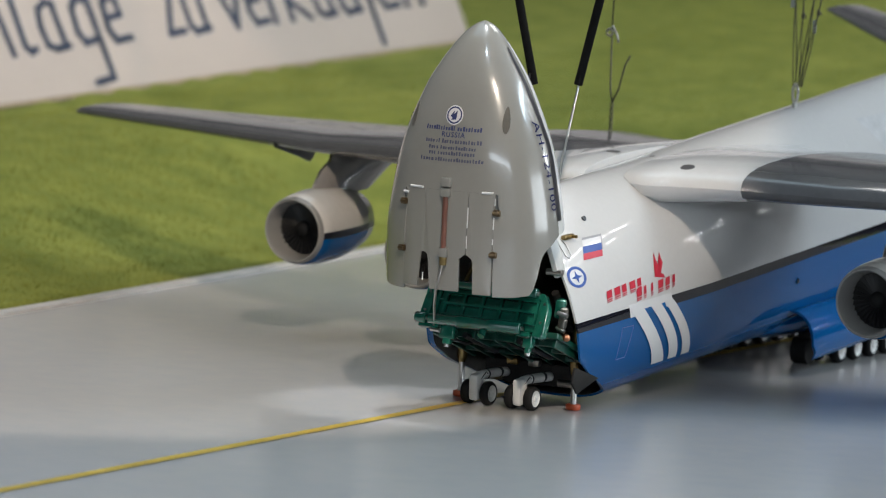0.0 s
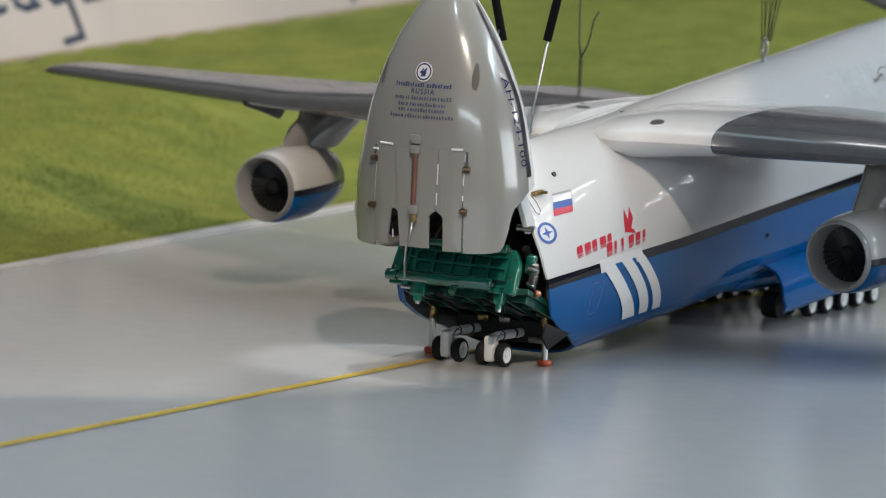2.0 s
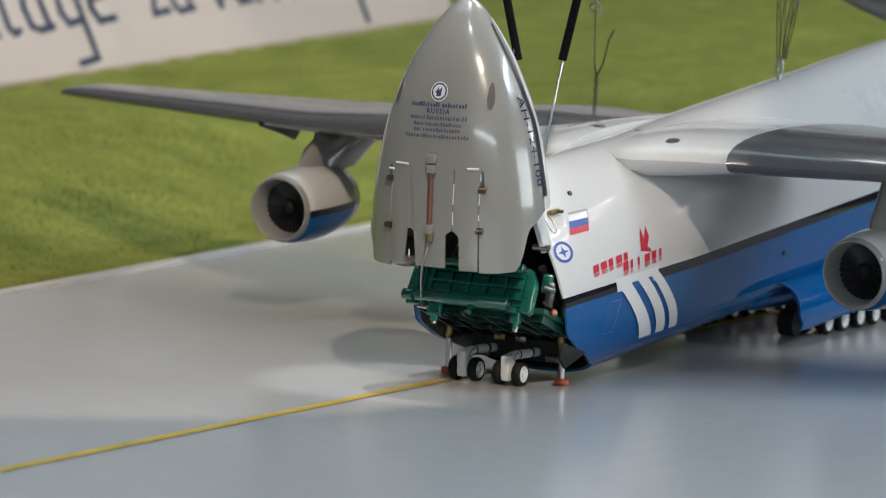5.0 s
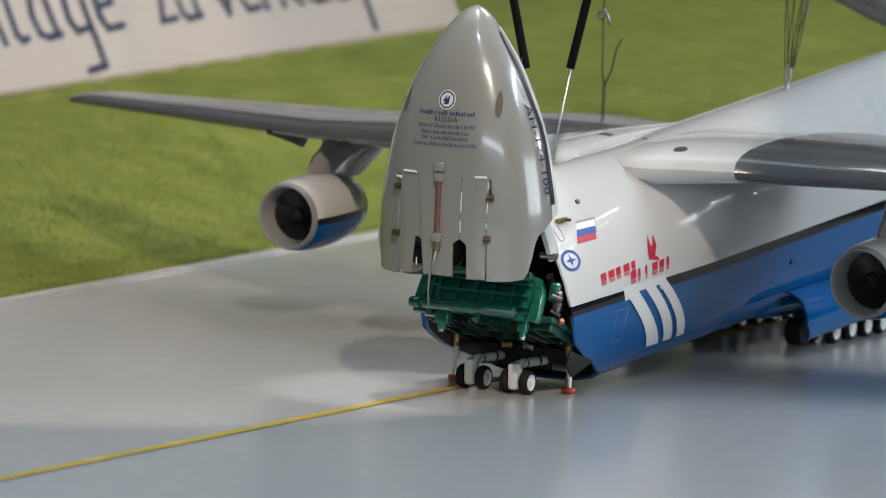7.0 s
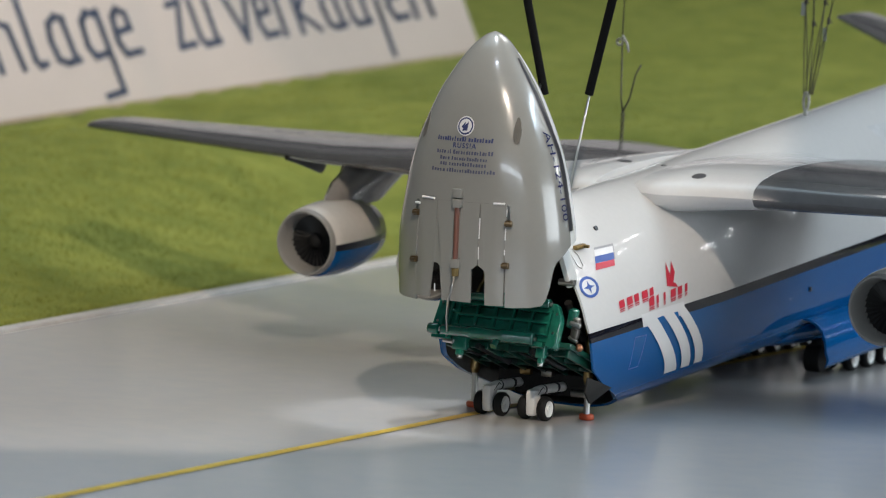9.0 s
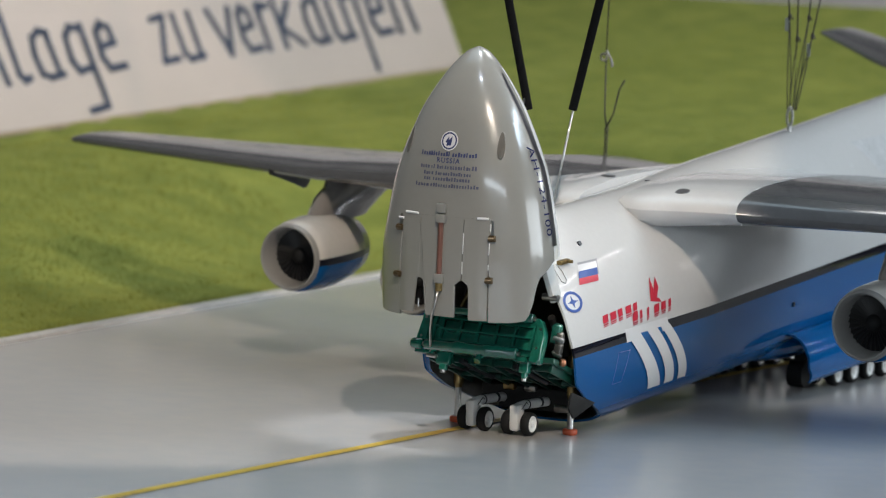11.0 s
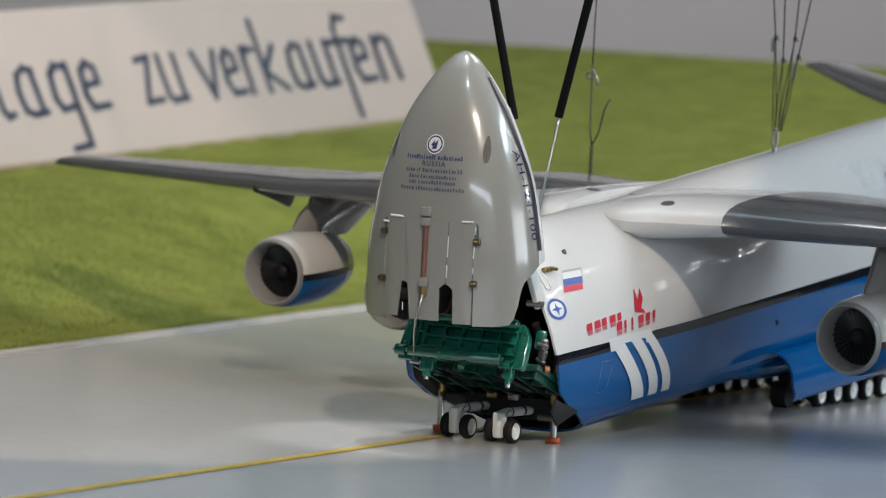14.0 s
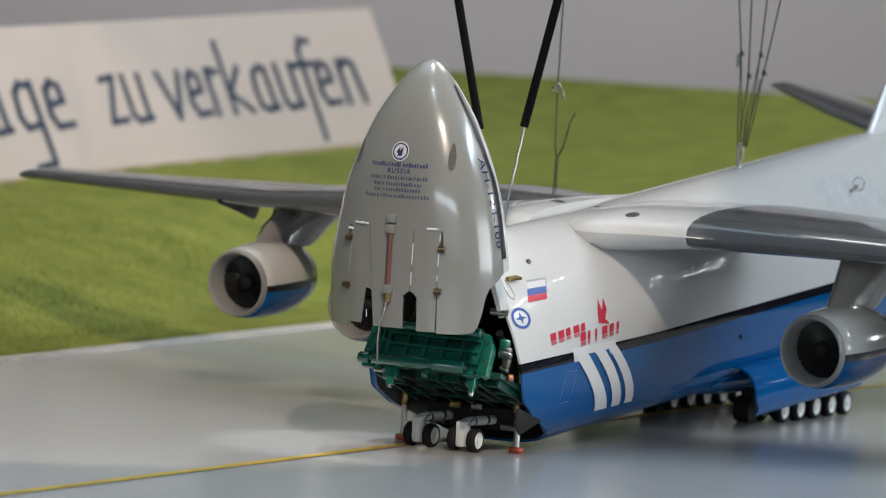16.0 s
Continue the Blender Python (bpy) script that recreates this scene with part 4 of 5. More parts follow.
for sg in (1, -1):
    ob = text_mesh("lettering", "AH-124-100", 0.0195, M_LETTER, visor, Matrix(), extrude=0.0, spacing=1.05, align="CENTER")
    bt = bmesh.new()
    bt.from_mesh(ob.data)
    bmesh.ops.triangulate(bt, faces=bt.faces)
    bmesh.ops.subdivide_edges(bt, edges=bt.edges[:], cuts=2, use_grid_fill=True)
    bt.to_mesh(ob.data)
    bt.free()
    co = np.array([v.co for v in ob.data.vertices])
    half = co[:, 0].max()
    kk = 0.056 / half
    if sg > 0:
        on_face(ob.data, lambda a, b, c: (vis_side(-0.140 + b * 0.95 + 0.002 * a * kk / 0.06, 0.339 - a * kk) + 0.0026, -0.140 + b * 0.95 + 0.002 * a * kk / 0.06, 0.339 - a * kk))
    else:
        on_face(ob.data, lambda a, b, c: (-vis_side(-0.140 + b * 0.95 - 0.002 * a * kk / 0.06, 0.339 + a * kk) - 0.0026, -0.140 + b * 0.95 - 0.002 * a * kk / 0.06, 0.339 + a * kk))
# black stripe along both edges of the visor
for sg in (1, -1):
    bm = bmesh.new()
    rows = []
    for i in range(61):
        z = 0.268 + (0.484 - 0.268) * i / 60
        db = vis_at(z)[3]
        r0 = 0.06 - 0.26 * min(1.0, max(0.0, (z - 0.37) / 0.10))
        rows.append([bm.verts.new((sg * (vis_side(y, z) + 0.0007), y, z)) for y in [vis_at(z)[1] + db * (r0 + 0.045 * k) for k in range(4)]])
    for ra, rb in zip(rows, rows[1:]):
        for k in range(3):
            bm.faces.new((ra[k], ra[k + 1], rb[k + 1], rb[k]) if sg > 0 else (rb[k], rb[k + 1], ra[k + 1], ra[k]))
    part("edge_stripe", bm, M_BLACK, visor, "black painted edge stripe")
M_RECESS = material("recess_shade_paint", (0.085, 0.078, 0.066), 0.6, var=0.1, spec=0.2)
# oval recess with a raised rim; a flat dark plate paints its shade
for sg in (1, -1):
    bm = bmesh.new()
    pts = []
    for i in range(33):
        a = 2 * math.pi * i / 32
        x, z = sg * (0.0655 + (0.0036 - 0.0012 * math.sin(a)) * math.cos(a) - 0.12 * 0.016 * math.sin(a)), 0.398 + 0.0165 * math.sin(a)
        pts.append((x, vis_front(x, z) - 0.0002, z))
    tube_curve(bm, pts, 0.0006, 6)
    part("recess_rim", bm, M_PRIMER, visor)
    plate([(p[0], p[2]) for p in pts[:-1]], lambda x, z: vis_front(x, z) - 0.0018, 0.0003, "oval_recess", M_RECESS, visor, step=0.003)

# visor arms and pins
for sg in (1, -1):
    bm = bmesh.new()
    add_box(bm, (0, 0, 0), (0.008, 0.022, 0.075), 0.002, Matrix.Translation((sg * 0.083, -0.062, 0.222)) @ Euler((radians(18), radians(-8 * sg), 0)).to_matrix().to_4x4())
    arm = part("visor_arm", bm, M_GEAR, air, "white visor hinge arm")
    bm = bmesh.new()
    add_rod(bm, (sg * 0.074, -0.060, 0.191), (sg * 0.096, -0.060, 0.191), 0.0045)
    part("hinge_pin", bm, M_STEEL, arm)
    bm = bmesh.new()
    add_box(bm, (sg * 0.068, 0.006, 0.2275), (0.007, 0.026, 0.006), 0.0015)
    add_rod(bm, (sg * 0.066, 0.013, 0.2275), (sg * 0.078, 0.013, 0.2275), 0.0022)
    part("brass_catch", bm, M_BRASS, air, "small brass catch")
bm = bmesh.new()
clip = [(-0.018, 0.230), (-0.024, 0.222), (-0.024, 0.207), (-0.017, 0.2035), (-0.010, 0.207), (-0.008, 0.219), (-0.013, 0.227)]
tube_curve(bm, [(fus_x(y, z) + 0.002, y, z) for y, z in clip], 0.0006, 6)
part("wire_clip", bm, M_STEEL, air)
# eyelet on the shoulder
bm = bmesh.new()
add_rod(bm, (0.082, 1.08, 0.262), (0.092, 1.08, 0.272), 0.003)
tube_curve(bm, [(0.094 + 0.008 * math.cos(a), 1.08 + 0.004 * math.cos(a), 0.274 + 0.010 * math.sin(a)) for a in [2 * math.pi * i / 16 for i in range(17)]], 0.0012, 6)
part("eyelet", bm, M_STEEL, air)


# ---- undercarriage ----
def wheel(x, y, r, w, outer):
    c = loc(x, y, r)
    bm = bmesh.new()
    m = Matrix.Translation(c) @ Matrix.Rotation(radians(90), 4, "Y")
    h = w / 2
    add_lathe(bm, [(-h * 0.7, r * 0.64), (-h * 0.96, r * 0.72), (-h * 0.95, r * 0.86), (-h * 0.55, r * 0.98), (0, r), (h * 0.55, r * 0.98), (h * 0.95, r * 0.86), (h * 0.96, r * 0.72), (h * 0.7, r * 0.64)], m, 28)
    ob = part("wheel", bm, M_RUBBER, air, "black rubber tyre with a white hub")
    bm = bmesh.new()
    for s in (1, -1):
        add_lathe(bm, [(s * h * 0.70, r * 0.68), (s * h * 0.97, r * 0.66), (s * h * 0.93, r * 0.54), (s * h * 0.80, r * 0.46), (s * h * 0.80, r * 0.28), (s * h * 1.0, r * 0.25), (s * h * 1.05, 0.0004)], m, 24)
    bmesh.ops.recalc_face_normals(bm, faces=bm.faces)
    part("hub", bm, M_GEAR, ob, "white wheel hub")
    return ob


NW = 0.0160
for lx in (-0.032, 0.033):
    for dx in (-0.0143, 0.0143):
        wheel(lx + dx, -0.046, NW, 0.0125, dx > 0)
    # kneeling leg: fork between the wheels and the folded arm behind
    bm = bmesh.new()
    add_box(bm, loc(lx, -0.053, 0.0240), (0.0135, 0.021, 0.035), 0.004)
    fork = part("nose_leg", bm, M_GEAR, air, "white folded nose leg")
    bm = bmesh.new()
    tube_curve(bm, [loc(lx, y, z) for y, z in ((-0.053, 0.033), (-0.047, 0.0375), (-0.034, 0.0385), (-0.005, 0.038), (0.020, 0.0375), (0.036, 0.037))], 0.0062, 14)
    part("leg_arm", bm, M_GEAR, fork)
    for ya, yb in ((-0.030, -0.027), (0.004, 0.009)):
        bm = bmesh.new()
        add_rod(bm, loc(lx, ya, 0.0384), loc(lx, yb, 0.0381), 0.0067, seg=16)
        part("arm_collar", bm, M_FAN, fork)
    bm = bmesh.new()
    add_rod(bm, loc(lx - 0.0143, -0.046, NW), loc(lx + 0.0143, -0.046, NW), 0.0035)
    part("axle", bm, M_STEEL, fork)
    bm = bmesh.new()
    tube_curve(bm, [loc(lx + 0.0066, -0.054, 0.034), loc(lx + 0.0066, -0.040, 0.043), loc(lx + 0.0072, -0.036, 0.040)], 0.0006, 5)
    part("brake_line", bm, M_BLACK, fork)
bm = bmesh.new()
add_box(bm, loc(0, 0.045, 0.040), (0.13, 0.035, 0.030), 0.003)
gb = part("gear_box", bm, M_DARK, air, "dark gear mechanism under the nose")
for x in (-0.058, 0.058):
    bm = bmesh.new()
    add_rod(bm, loc(x - 0.012, 0.03, 0.030), loc(x + 0.02, 0.03, 0.030), 0.0055)
    part("gear_motor", bm, M_STEEL, gb)
for x in (-0.02, 0.012):
    bm = bmesh.new()
    add_box(bm, loc(x, 0.024, 0.053), (0.016, 0.010, 0.008), 0.001)
    part("gear_bracket", bm, M_BRASS if x < 0 else M_STEEL, gb)

for sg in (1, -1):
    for k in range(5):
        y = 0.795 + 0.0578 * k
        for x in (0.106, 0.073):
            wheel(sg * x, y, 0.0185, 0.016, True)
        bm = bmesh.new()
        add_rod(bm, loc(sg * 0.073, y, 0.0185), loc(sg * 0.106, y, 0.0185), 0.004)
        add_rod(bm, loc(sg * 0.09, y, 0.018), loc(sg * 0.088, y + 0.006, 0.075), 0.0055)
        part("main_leg", bm, M_STEEL, air)
    # dark steering bogie ahead of the first axle
    bm = bmesh.new()
    add_rod(bm, loc(sg * 0.062, 0.742, 0.0195), loc(sg * 0.086, 0.742, 0.0195), 0.0195, seg=28)
    add_box(bm, loc(sg * 0.075, 0.752, 0.050), (0.020, 0.030, 0.045), 0.004)
    part("bogie", bm, M_RUBBER, air, "dark main gear bogie")
    bm = bmesh.new()
    sec = [(0.108, 0.047), (0.119, 0.0455), (0.130, 0.040), (0.138, 0.030), (0.1435, 0.016), (0.145, 0.000), (0.1435, -0.012), (0.1395, -0.022)]
    outer = [(x, z) for x, z in sec]
    rings = []
    for y in np.linspace(0.622, 1.01, 15):
        a = [bm.verts.new((sg * x, y + (0.012 if z < 0 else 0) * (1 if y < 0.63 else 0), z)) for x, z in outer]
        b = [bm.verts.new((sg * (x - 0.003), y + (0.012 if z < 0 else 0) * (1 if y < 0.63 else 0), z - 0.002)) for x, z in outer][::-1]
        rings.append(a + b)
    for a, b in zip(rings, rings[1:]):
        for i in range(len(a)):
            k = (i + 1) % len(a)
            bm.faces.new((a[i], a[k], b[k], b[i]))
    bm.faces.new(rings[0])
    bm.faces.new(rings[-1][::-1])
    bmesh.ops.recalc_face_normals(bm, faces=bm.faces)
    part("gear_door", bm, M_BLUE, air, "glossy blue curved main gear door")
    bm = bmesh.new()
    bmesh.ops.create_uvsphere(bm, u_segments=24, v_segments=14, radius=1.0, matrix=Matrix.LocRotScale((sg * 0.056, 0.80, 0.030), None, (0.054, 0.26, 0.038)))
    part("gear_fairing", bm, M_BLUE, air, "blue belly fairing")

# dark pointed flap at the corner of the chin
bm = bmesh.new()
tri = [(-0.054, 0.064), (0.014, 0.045), (-0.046, 0.029), (-0.062, 0.045)]
lo = [bm.verts.new(loc(0.1130, y, z)) for y, z in tri]
hi = [bm.verts.new(loc(0.1095, y, z)) for y, z in tri]
bm.faces.new(lo)
bm.faces.new(hi[::-1])
for k in range(4):
    bm.faces.new((lo[k], hi[k], hi[(k + 1) % 4], lo[(k + 1) % 4]))
bmesh.ops.recalc_face_normals(bm, faces=bm.faces)
bmesh.ops.bevel(bm, geom=bm.edges[:], offset=0.0008, segments=2, affect="EDGES", profile=0.5)
part("chin_flap", bm, M_DARK, air, "black pointed chin flap")

# ---- support jacks beside the nose ----
for sg in (0.90, -1.0):
    bm = bmesh.new()
    add_rod(bm, loc(sg * 0.089, 0.008, 0.052), loc(sg * 0.089, 0.008, 0.132), 0.0068)
    add_rod(bm, loc(sg * 0.089, 0.008, 0.046), loc(sg * 0.089, 0.008, 0.052), 0.0045, 0.0068)
    jack = part("support_jack", bm, M_BRASS, air, "brass support jack with an orange foot")
    bm = bmesh.new()
    add_rod(bm, loc(sg * 0.089, 0.008, 0.006), loc(sg * 0.089, 0.008, 0.050), 0.0042)
    part("piston", bm, M_STEEL, jack)
    bm = bmesh.new()
    m = Matrix.Translation(loc(sg * 0.089, 0.008, 0.0)) @ Matrix.Rotation(radians(-KNEEL), 4, "X")
    add_lathe(bm, [(0.0, 0.0004), (0.0, 0.0085), (0.0015, 0.0098), (0.0062, 0.0098), (0.0075, 0.0085), (0.0075, 0.0004)], m, 24)
    part("foot", bm, M_ORANGE, jack, "orange rubber foot")

# ---- the folded loading ramp ----
def rp(z):
    return -0.062 - 0.035 * (0.168 - z) / 0.06


# panel axes: x across, y up the panel, z outward; the panel leans back
PANEL = Matrix.Translation((-0.013, rp(0.126), 0.126)) @ Matrix(((1, 0, 0, 0), (0, 0.504, -0.864, 0), (0, 0.864, 0.504, 0), (0, 0, 0, 1)))


def panel_box(name, x0, x1, v0, v1, w0, w1, bevel=0.0012, mat=None, parent=None, label=""):
    b = bmesh.new()
    add_box(b, ((x0 + x1) / 2, (v0 + v1) / 2, (w0 + w1) / 2), (x1 - x0, v1 - v0, w1 - w0), bevel, PANEL)
    return part(name, b, mat or M_GREEN, parent or ramp, label)


def panel_plate(name, outline, w0, w1, mat=None):
    """A cast plate with softened corners, from its outline on the panel."""
    b = bmesh.new()
    lo = [b.verts.new((x, v, w0)) for x, v in outline]
    hi = [b.verts.new((x, v, w1)) for x, v in outline]
    b.faces.new(lo[::-1])
    top = b.faces.new(hi)
    for k in range(len(lo)):
        b.faces.new((lo[k], lo[(k + 1) % len(lo)], hi[(k + 1) % len(lo)], hi[k]))
    bmesh.ops.recalc_face_normals(b, faces=b.faces)
    bmesh.ops.bevel(b, geom=b.edges[:], offset=0.0014, segments=2, affect="EDGES", profile=0.5)
    b.transform(PANEL)
    return part(name, b, mat or M_GREEN, ramp)


bm = bmesh.new()
add_box(bm, (-0.006, 0.0015, -0.0035), (0.176, 0.051, 0.004), 0.0012, PANEL)
ramp = part("loading_ramp", bm, M_GREEN, air, "folded dark green loading ramp with raised ribs")
GX = [-0.0589 + 0.02684 * k for k in range(6)]
for v in (0.0155, 0.0, -0.0155):
    panel_box("rib", GX[0] - 0.0025, GX[5] + 0.0025, v - 0.0019, v + 0.0019, -0.002, 0.0076)
for x in GX:
    panel_box("rib", x - 0.0019, x + 0.0019, -0.0172, 0.0172, -0.002, 0.0072)
panel_box("rib", GX[0] - 0.013, GX[0] - 0.0095, -0.020, 0.022, -0.002, 0.0045)
panel_box("rib", GX[0] - 0.020, GX[0] - 0.002, 0.003, 0.0065, -0.002, 0.0040)
panel_plate("end_plate", [(0.0790, -0.032), (0.0905, -0.034), (0.0945, -0.030), (0.0925, 0.004), (0.0900, 0.013), (0.0815, 0.0265), (0.0745, 0.0265), (0.0745, 0.0185), (0.0785, 0.0165), (0.0800, -0.018)], -0.006, 0.0075)
panel_plate("end_plate", [(-0.0925, -0.026), (-0.0780, -0.026), (-0.0765, 0.022), (-0.0820, 0.024), (-0.0905, 0.008)], -0.006, 0.0050)
panel_plate("end_plate", [(0.0560, 0.0165), (0.0760, 0.0165), (0.0760, 0.0235), (0.0560, 0.0235)], -0.004, 0.0050)
for v, x0, x1, r in ((0.0250, -0.066, 0.072, 0.0064), (-0.0245, -0.073, 0.062, 0.0078), (-0.0245, -0.0930, -0.0775, 0.0072)):
    bm = bmesh.new()
    prof = [(0, 0.0005), (0, r * 0.86), (0.0012, r)]
    n_c = 3 if x1 - x0 > 0.05 else 1
    for q in range(1, n_c):
        xq = (x1 - x0) * q / n_c
        prof += [(xq - 0.004, r), (xq - 0.0034, r * 1.06), (xq + 0.0034, r * 1.06), (xq + 0.004, r)]
    prof += [(x1 - x0 - 0.0012, r), (x1 - x0, r * 0.86), (x1 - x0, 0.0005)]
    add_lathe(bm, prof, PANEL @ Matrix.Translation((x0, v, 0.0085)) @ Matrix.Rotation(radians(90), 4, "Y"), 20)
    tb = part("ramp_tube", bm, M_GREEN, ramp, "green hinge tube")
    for x, sgn in ((x0, -1), (x1, 1)):
        bm = bmesh.new()
        a = PANEL @ Vector((x - 0.001 * sgn, v, 0.0085))
        b = PANEL @ Vector((x + sgn * 0.0032, v, 0.0085))
        add_rod(bm, a, b, 0.0030, seg=6)
        part("bolt", bm, M_STEEL, tb)
panel_box("hinge_block", -0.002, 0.010, 0.026, 0.036, -0.002, 0.005)
panel_box("hinge_block", 0.056, 0.074, -0.0335, -0.0265, -0.004, 0.006)
panel_box("hinge_block", -0.090, -0.062, -0.0345, -0.0290, -0.004, 0.004)
ramp.matrix_local = Matrix.Translation((0.013, 0, 0.013))
# the lower leaf slopes back into the hold; its darker green paints in shade
LEAF = Matrix.Translation((-0.004, -0.022, 0.074)) @ Matrix.Rotation(radians(-23), 4, "X")
bm = bmesh.new()
add_box(bm, (0, 0, 0), (0.190, 0.135, 0.008), 0.002, LEAF)
leaf = part("ramp_leaf", bm, M_GREEN_SHADED, ramp, "green lower ramp leaf")
for x in (-0.088, -0.06, -0.03, 0.0, 0.03, 0.06, 0.088):
    bm = bmesh.new()
    add_box(bm, (x, 0, -0.008), (0.005, 0.120, 0.012), 0.001, LEAF)
    part("leaf_beam", bm, M_GREEN_SHADED, leaf)
for y in (-0.05, -0.012, 0.03):
    bm = bmesh.new()
    add_box(bm, (0, y, -0.007), (0.180, 0.006, 0.010), 0.001, LEAF)
    part("leaf_beam", bm, M_GREEN_SHADED, leaf)
for x, w in ((-0.064, 0.020), (0.055, 0.013)):
    m = Matrix.Translation((x, -0.095, 0.092)) @ Matrix.Rotation(radians(-14), 4, "X")
    bm = bmesh.new()
    add_box(bm, (0, 0, 0), (w, 0.012, 0.020), 0.0022, m)
    add_box(bm, (0.001, -0.001, -0.011), (w * 0.55, 0.009, 0.012), 0.002, m)
    st = part("ramp_bracket", bm, M_GREEN, ramp)
    bm = bmesh.new()
    add_rod(bm, m @ Vector((0.001, -0.001, -0.014)), m @ Vector((0.001, -0.002, -0.020)), 0.0040, 0.0034)
    part("bracket_end", bm, M_STEEL, st)
bm = bmesh.new()
add_rod(bm, (-0.006, rp(0.1) - 0.012, 0.095), (-0.006, rp(0.1) - 0.004, 0.102), 0.0048)
part("ramp_lug", bm, M_GREEN, ramp)
HINGE = Matrix.Translation((0.087, -0.064, 0.118)) @ Euler((radians(8), radians(14), 0)).to_matrix().to_4x4()
bm = bmesh.new()
add_box(bm, (0, 0, 0), (0.009, 0.010, 0.034), 0.0025, HINGE)
add_box(bm, (0.003, -0.003, -0.004), (0.008, 0.010, 0.014), 0.002, HINGE)
hinge = part("ramp_hinge", bm, M_HINGE, ramp, "worn steel ramp hinge")
bm = bmesh.new()
add_rod(bm, HINGE @ Vector((-0.006, -0.006, 0.010)), HINGE @ Vector((0.009, -0.006, 0.010)), 0.0030, seg=12)
add_rod(bm, HINGE @ Vector((-0.004, -0.006, -0.010)), HINGE @ Vector((0.009, -0.007, -0.012)), 0.0024, seg=12)
part("hinge_bolt", bm, M_STEEL, hinge)
bm = bmesh.new()
add_box(bm, (-0.008, 0.004, 0.012), (0.012, 0.012, 0.026), 0.003, HINGE)
part("hinge_cheek", bm, M_GREEN, hinge)
bm = bmesh.new()
bmesh.ops.create_uvsphere(bm, u_segments=14, v_segments=10, radius=0.0052, matrix=Matrix.Translation((0.094, -0.066, 0.0955)))
part("hinge_knob", bm, material("copper", (0.45, 0.2, 0.11), 0.3, metal=1.0), ramp, "copper knob")
for x, y0, z0, y1, z1 in ((0.068, -0.05, 0.150, -0.005, 0.095), (-0.085, -0.05, 0.16, -0.005, 0.09)):
    bm = bmesh.new()
    add_rod(bm, (x, y0, z0), (x, y1, z1), 0.005)
    part("ramp_strut", bm, M_DARK, ramp)
bm = bmesh.new()
tube_curve(bm, [(0.004, -0.2125, 0.214), (0.000, -0.2145, 0.194), (-0.004, -0.2130, 0.181), (-0.036, -0.160, 0.150), (-0.062, -0.113, 0.122), (-0.068, -0.104, 0.112), (-0.062, -0.105, 0.107)], 0.0017, 8)
part("pull_wire", bm, M_STEEL, air, "bent steel pull wire")
bm = bmesh.new()
add_rod(bm, (-0.072, -0.104, 0.108), (-0.058, -0.104, 0.107), 0.0030)
part("wire_clamp", bm, M_STEEL, air)
# small fittings on the ramp
random.seed(11)
for k in range(5):
    for v in (-0.00775, 0.00775):
        panel_box("pocket", GX[k] + 0.0045, GX[k + 1] - 0.0045, v - 0.0050, v + 0.0050, -0.0025, -0.0012 + random.uniform(0, 0.0012), 0.0008)
for x, v in ((-0.084, 0.014), (-0.085, -0.012), (0.0855, 0.012), (0.0865, -0.014)):
    bm = bmesh.new()
    add_rod(bm, PANEL @ Vector((x, v, 0.0035)), PANEL @ Vector((x, v, 0.0085 if x > 0 else 0.0062)), 0.0019, seg=6)
    part("bolt", bm, M_STEEL, ramp)
for x0, x1 in ((-0.075, -0.045), (0.01, 0.05)):
    bm = bmesh.new()
    tube_curve(bm, [(x0, -0.07, 0.082), ((x0 + x1) / 2, -0.055, 0.070), (x1, -0.03, 0.074), (x1 + 0.005, 0.0, 0.066)], 0.0022, 8)
    part("hose", bm, M_RUBBER, ramp)
for x in (-0.045, 0.035):
    bm = bmesh.new()
    add_rod(bm, (x, -0.085, 0.088), (x + 0.012, -0.02, 0.058), 0.0042, seg=12)
    part("ram_cylinder", bm, M_FAN, ramp)
# brass arm seen inside the hold
bm = bmesh.new()
tube_curve(bm, [loc(-0.083, 0.02, 0.12), loc(-0.086, 0.0, 0.15), loc(-0.08, 0.01, 0.18), loc(-0.075, 0.02, 0.205)], 0.004, 10)
part("hold_arm", bm, M_BRASS, air)


# ---- cords and wires that hold the model ----
def up_to_ceiling(p, d):
    k = (5.25 - p[2]) / d[2]
    return Vector(p) + Vector(d) * k


for sg, foot, knee, d in ((1, (0.048, -0.01, 0.290), (0.060, 0.0115, 0.4244), (0.225, 0.0, 1.0)), (-1, (-0.048, -0.01, 0.290), (-0.060, 0.1152, 0.4137), (-0.262, 0.0, 1.0))):
    cord = thing("suspension_cord", Matrix(), "black foam-sleeved cord holding up the aircraft nose", "cord", "nose cords")
    bm = bmesh.new()
    tube_curve(bm, [knee, up_to_ceiling(knee, d)], 0.0058, 14)
    part("sleeve", bm, M_ROPE, cord)
    bm = bmesh.new()
    tube_curve(bm, [foot, Vector(foot).lerp(Vector(knee), 0.5), Vector(knee) + Vector(d) * 0.02], 0.0017, 8)
    part("rod_end", bm, M_STEEL, cord)

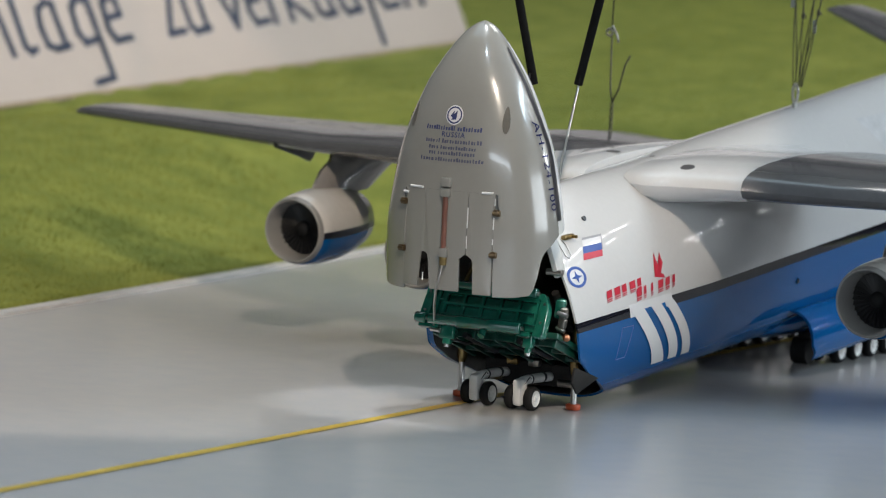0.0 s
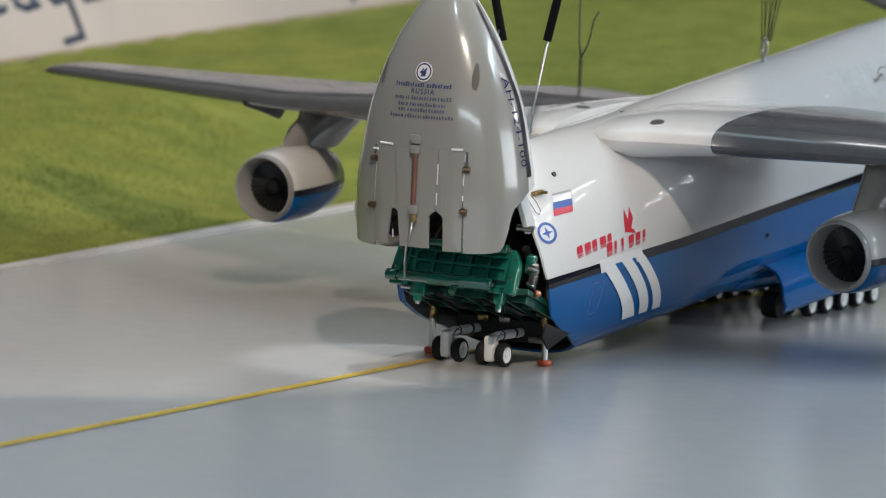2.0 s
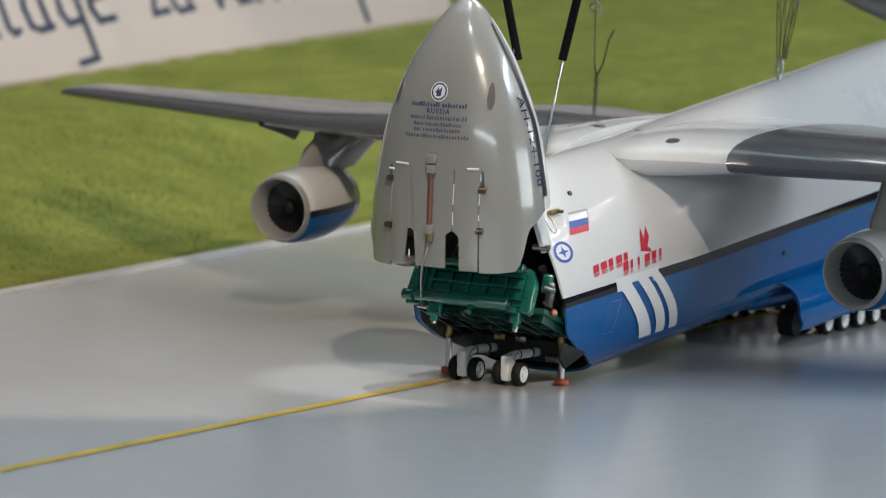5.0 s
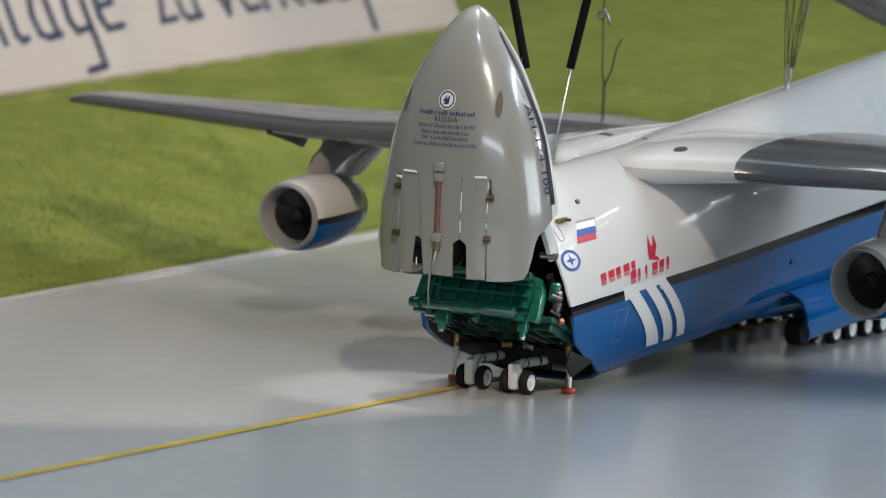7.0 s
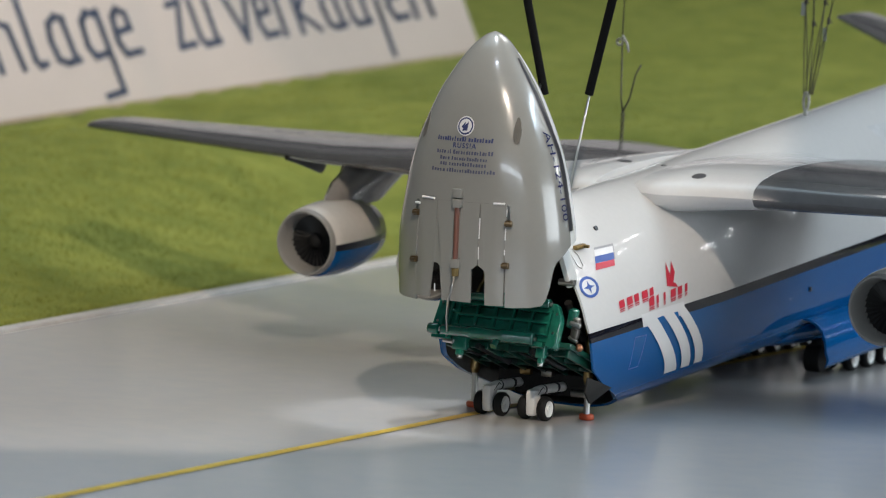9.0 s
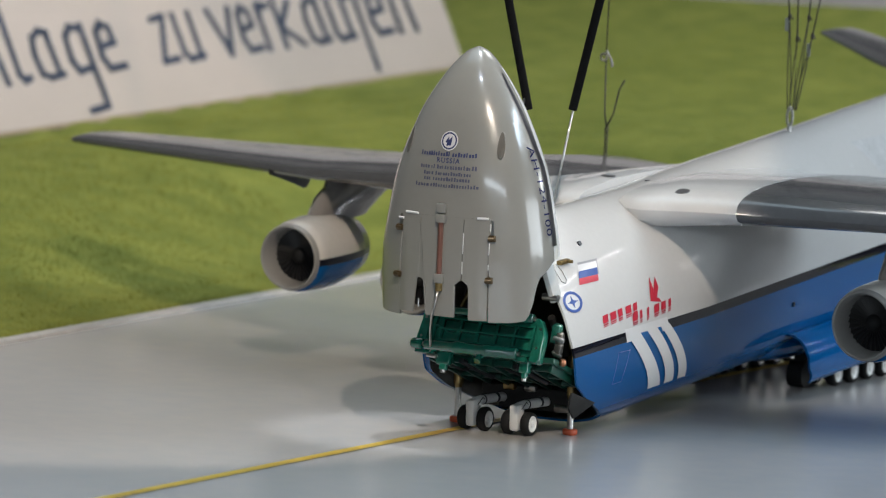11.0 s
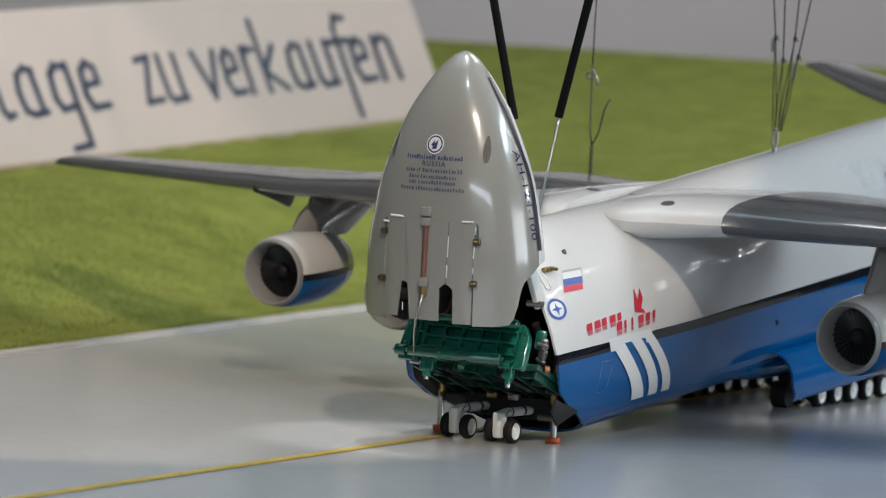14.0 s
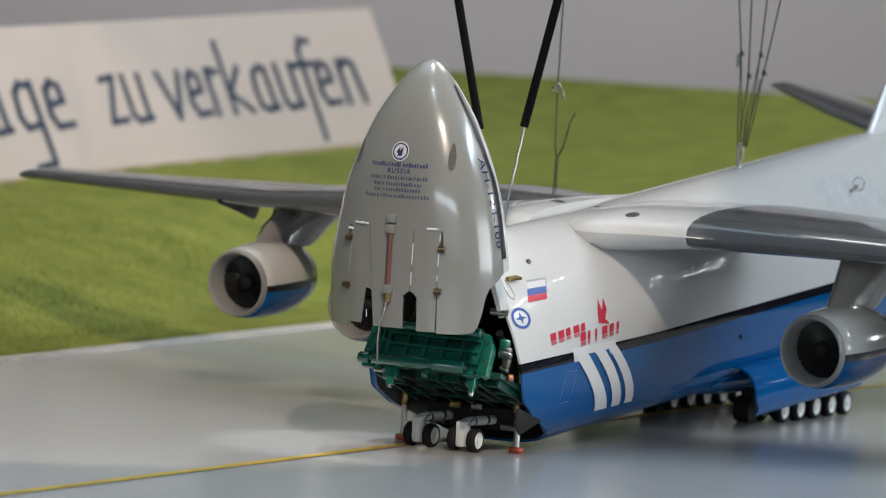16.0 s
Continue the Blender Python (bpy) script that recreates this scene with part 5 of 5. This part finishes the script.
cf = AIR_M @ Vector((0, 0.8484, 0.3075))
bundle = thing("wire_bundle", Matrix(), "bundle of thin dark wires knotted above the fuselage", "wires")
bm = bmesh.new()
tube_curve(bm, [cf + Vector((0, 0, -0.006)), cf + Vector((0, 0, 0.009))], 0.0034, 10)
tube_curve(bm, [cf + Vector((0.0042 * math.cos(a), 0, 0.022 + 0.0135 * math.sin(a))) for a in [2 * math.pi * i / 18 for i in range(19)]], 0.0023, 8)
part("shackle", bm, M_STEEL, bundle)
for kx, kz, dx in ((-0.0085, 0.169, -0.115), (0.0055, 0.137, -0.028), (0.0225, 0.169, 0.060), (0.0295, 0.1425, 0.180)):
    k = cf + Vector((kx, 0.0, kz))
    bm = bmesh.new()
    for off in (-0.0026, 0.0022):
        a = cf + Vector((0.25 * kx + off, 0, 0.032))
        tube_curve(bm, [a, a.lerp(k, 0.5) + Vector((off * 0.5, 0, 0)), k], 0.0008, 6)
    tube_curve(bm, [k, up_to_ceiling(k, (dx, 0.0, 1.0))], 0.0011, 6)
    w_ = part("wire", bm, M_WIRE, bundle)
    bm = bmesh.new()
    bmesh.ops.create_uvsphere(bm, u_segments=10, v_segments=8, radius=1.0, matrix=Matrix.LocRotScale(k, None, (0.0026, 0.0026, 0.0055)))
    tube_curve(bm, [k, k + Vector((0.003, 0, 0.002)), k + Vector((0.0055, 0, -0.004))], 0.0008, 5)
    part("knot", bm, M_WIRE, w_)
M_TAPE = material("clear_tape", (0.34, 0.36, 0.34), 0.3, var=0.1)
for dx, dz in ((-0.0125, 0.158), (0.0245, 0.122)):
    bm = bmesh.new()
    add_box(bm, cf + Vector((dx, 0, dz)), (0.006, 0.001, 0.020), 0.0004)
    part("tape_tab", bm, M_TAPE, bundle)

wf = Vector((-0.211, 0.645, 0.288))
wing_wire = thing("wing_wire", Matrix(), "twisted thin wire tied to the grey wing", "wire")
bm = bmesh.new()
n = 30
for ph in (0, math.pi):
    tube_curve(bm, [wf + Vector((0.0022 * math.cos(ph + i * 0.9), 0.0022 * math.sin(ph + i * 0.9), 0.076 * i / n)) for i in range(n + 1)], 0.0012, 6)
part("twist", bm, M_WIRE, wing_wire)
j = wf + Vector((0, 0, 0.076))
k = wf + Vector((-0.006, 0, 0.176))
bm = bmesh.new()
tube_curve(bm, [j, j + Vector((-0.004, 0, 0.02)), k], 0.0012, 6)
tube_curve(bm, [k, up_to_ceiling(k, (0.0, 0, 1.0))], 0.0011, 6)
part("strand", bm, M_WIRE, wing_wire)
bm = bmesh.new()
tube_curve(bm, [j, j + Vector((0.010, 0, 0.02)), j + Vector((0.018, 0, 0.055)), j + Vector((0.026, 0, 0.070))], 0.0012, 6)
part("loose_end", bm, M_WIRE, wing_wire)
bm = bmesh.new()
tube_curve(bm, [k + Vector((-0.004 + 0.005 * math.cos(a), 0, 0.002 + 0.005 * math.sin(a))) for a in [i * 0.6 for i in range(14)]], 0.0018, 6)
tube_curve(bm, [k + Vector((0, 0, 0.012)), k + Vector((0.008, 0, 0.0)), k + Vector((0.011, 0, -0.012))], 0.0018, 6)
part("knot", bm, M_STEEL, wing_wire)


# ---- lawn fibres ----
rng = np.random.default_rng(7)
N_BLADES = 300000
ys = 0.0 + rng.random(N_BLADES) ** 1.0 * 5.0 - 0.3
es = np.array([edge_x(float(b)) for b in ys]) - 0.018
xs = es - rng.random(N_BLADES) ** 1.7 * 3.0
zs_ = np.array([lawn_z(float(a), float(b)) for a, b in zip(xs, ys)])
ang = rng.random(N_BLADES) * math.pi * 2
hgt = 0.002 + 0.004 * rng.random(N_BLADES)
lean = 0.0035 * rng.standard_normal((N_BLADES, 2))
wid = 0.0006 + 0.0006 * rng.random(N_BLADES)
verts = np.empty((N_BLADES, 3, 3))
verts[:, 0] = np.stack([xs - wid * np.cos(ang), ys - wid * np.sin(ang), zs_ - 0.001], 1)
verts[:, 1] = np.stack([xs + wid * np.cos(ang), ys + wid * np.sin(ang), zs_ - 0.001], 1)
verts[:, 2] = np.stack([xs + lean[:, 0], ys + lean[:, 1], zs_ + hgt], 1)
me = bpy.data.meshes.new("grass_fibres")
me.vertices.add(N_BLADES * 3)
me.vertices.foreach_set("co", verts.reshape(-1))
me.loops.add(N_BLADES * 3)
me.loops.foreach_set("vertex_index", np.arange(N_BLADES * 3, dtype=np.int32))
me.polygons.add(N_BLADES)
me.polygons.foreach_set("loop_start", np.arange(0, N_BLADES * 3, 3, dtype=np.int32))
me.update(calc_edges=True)
me.materials.append(M_FIBRE)
tagged(new("grass_fibres", me), "short green grass fibres covering the lawn", "grass", kind="stuff")
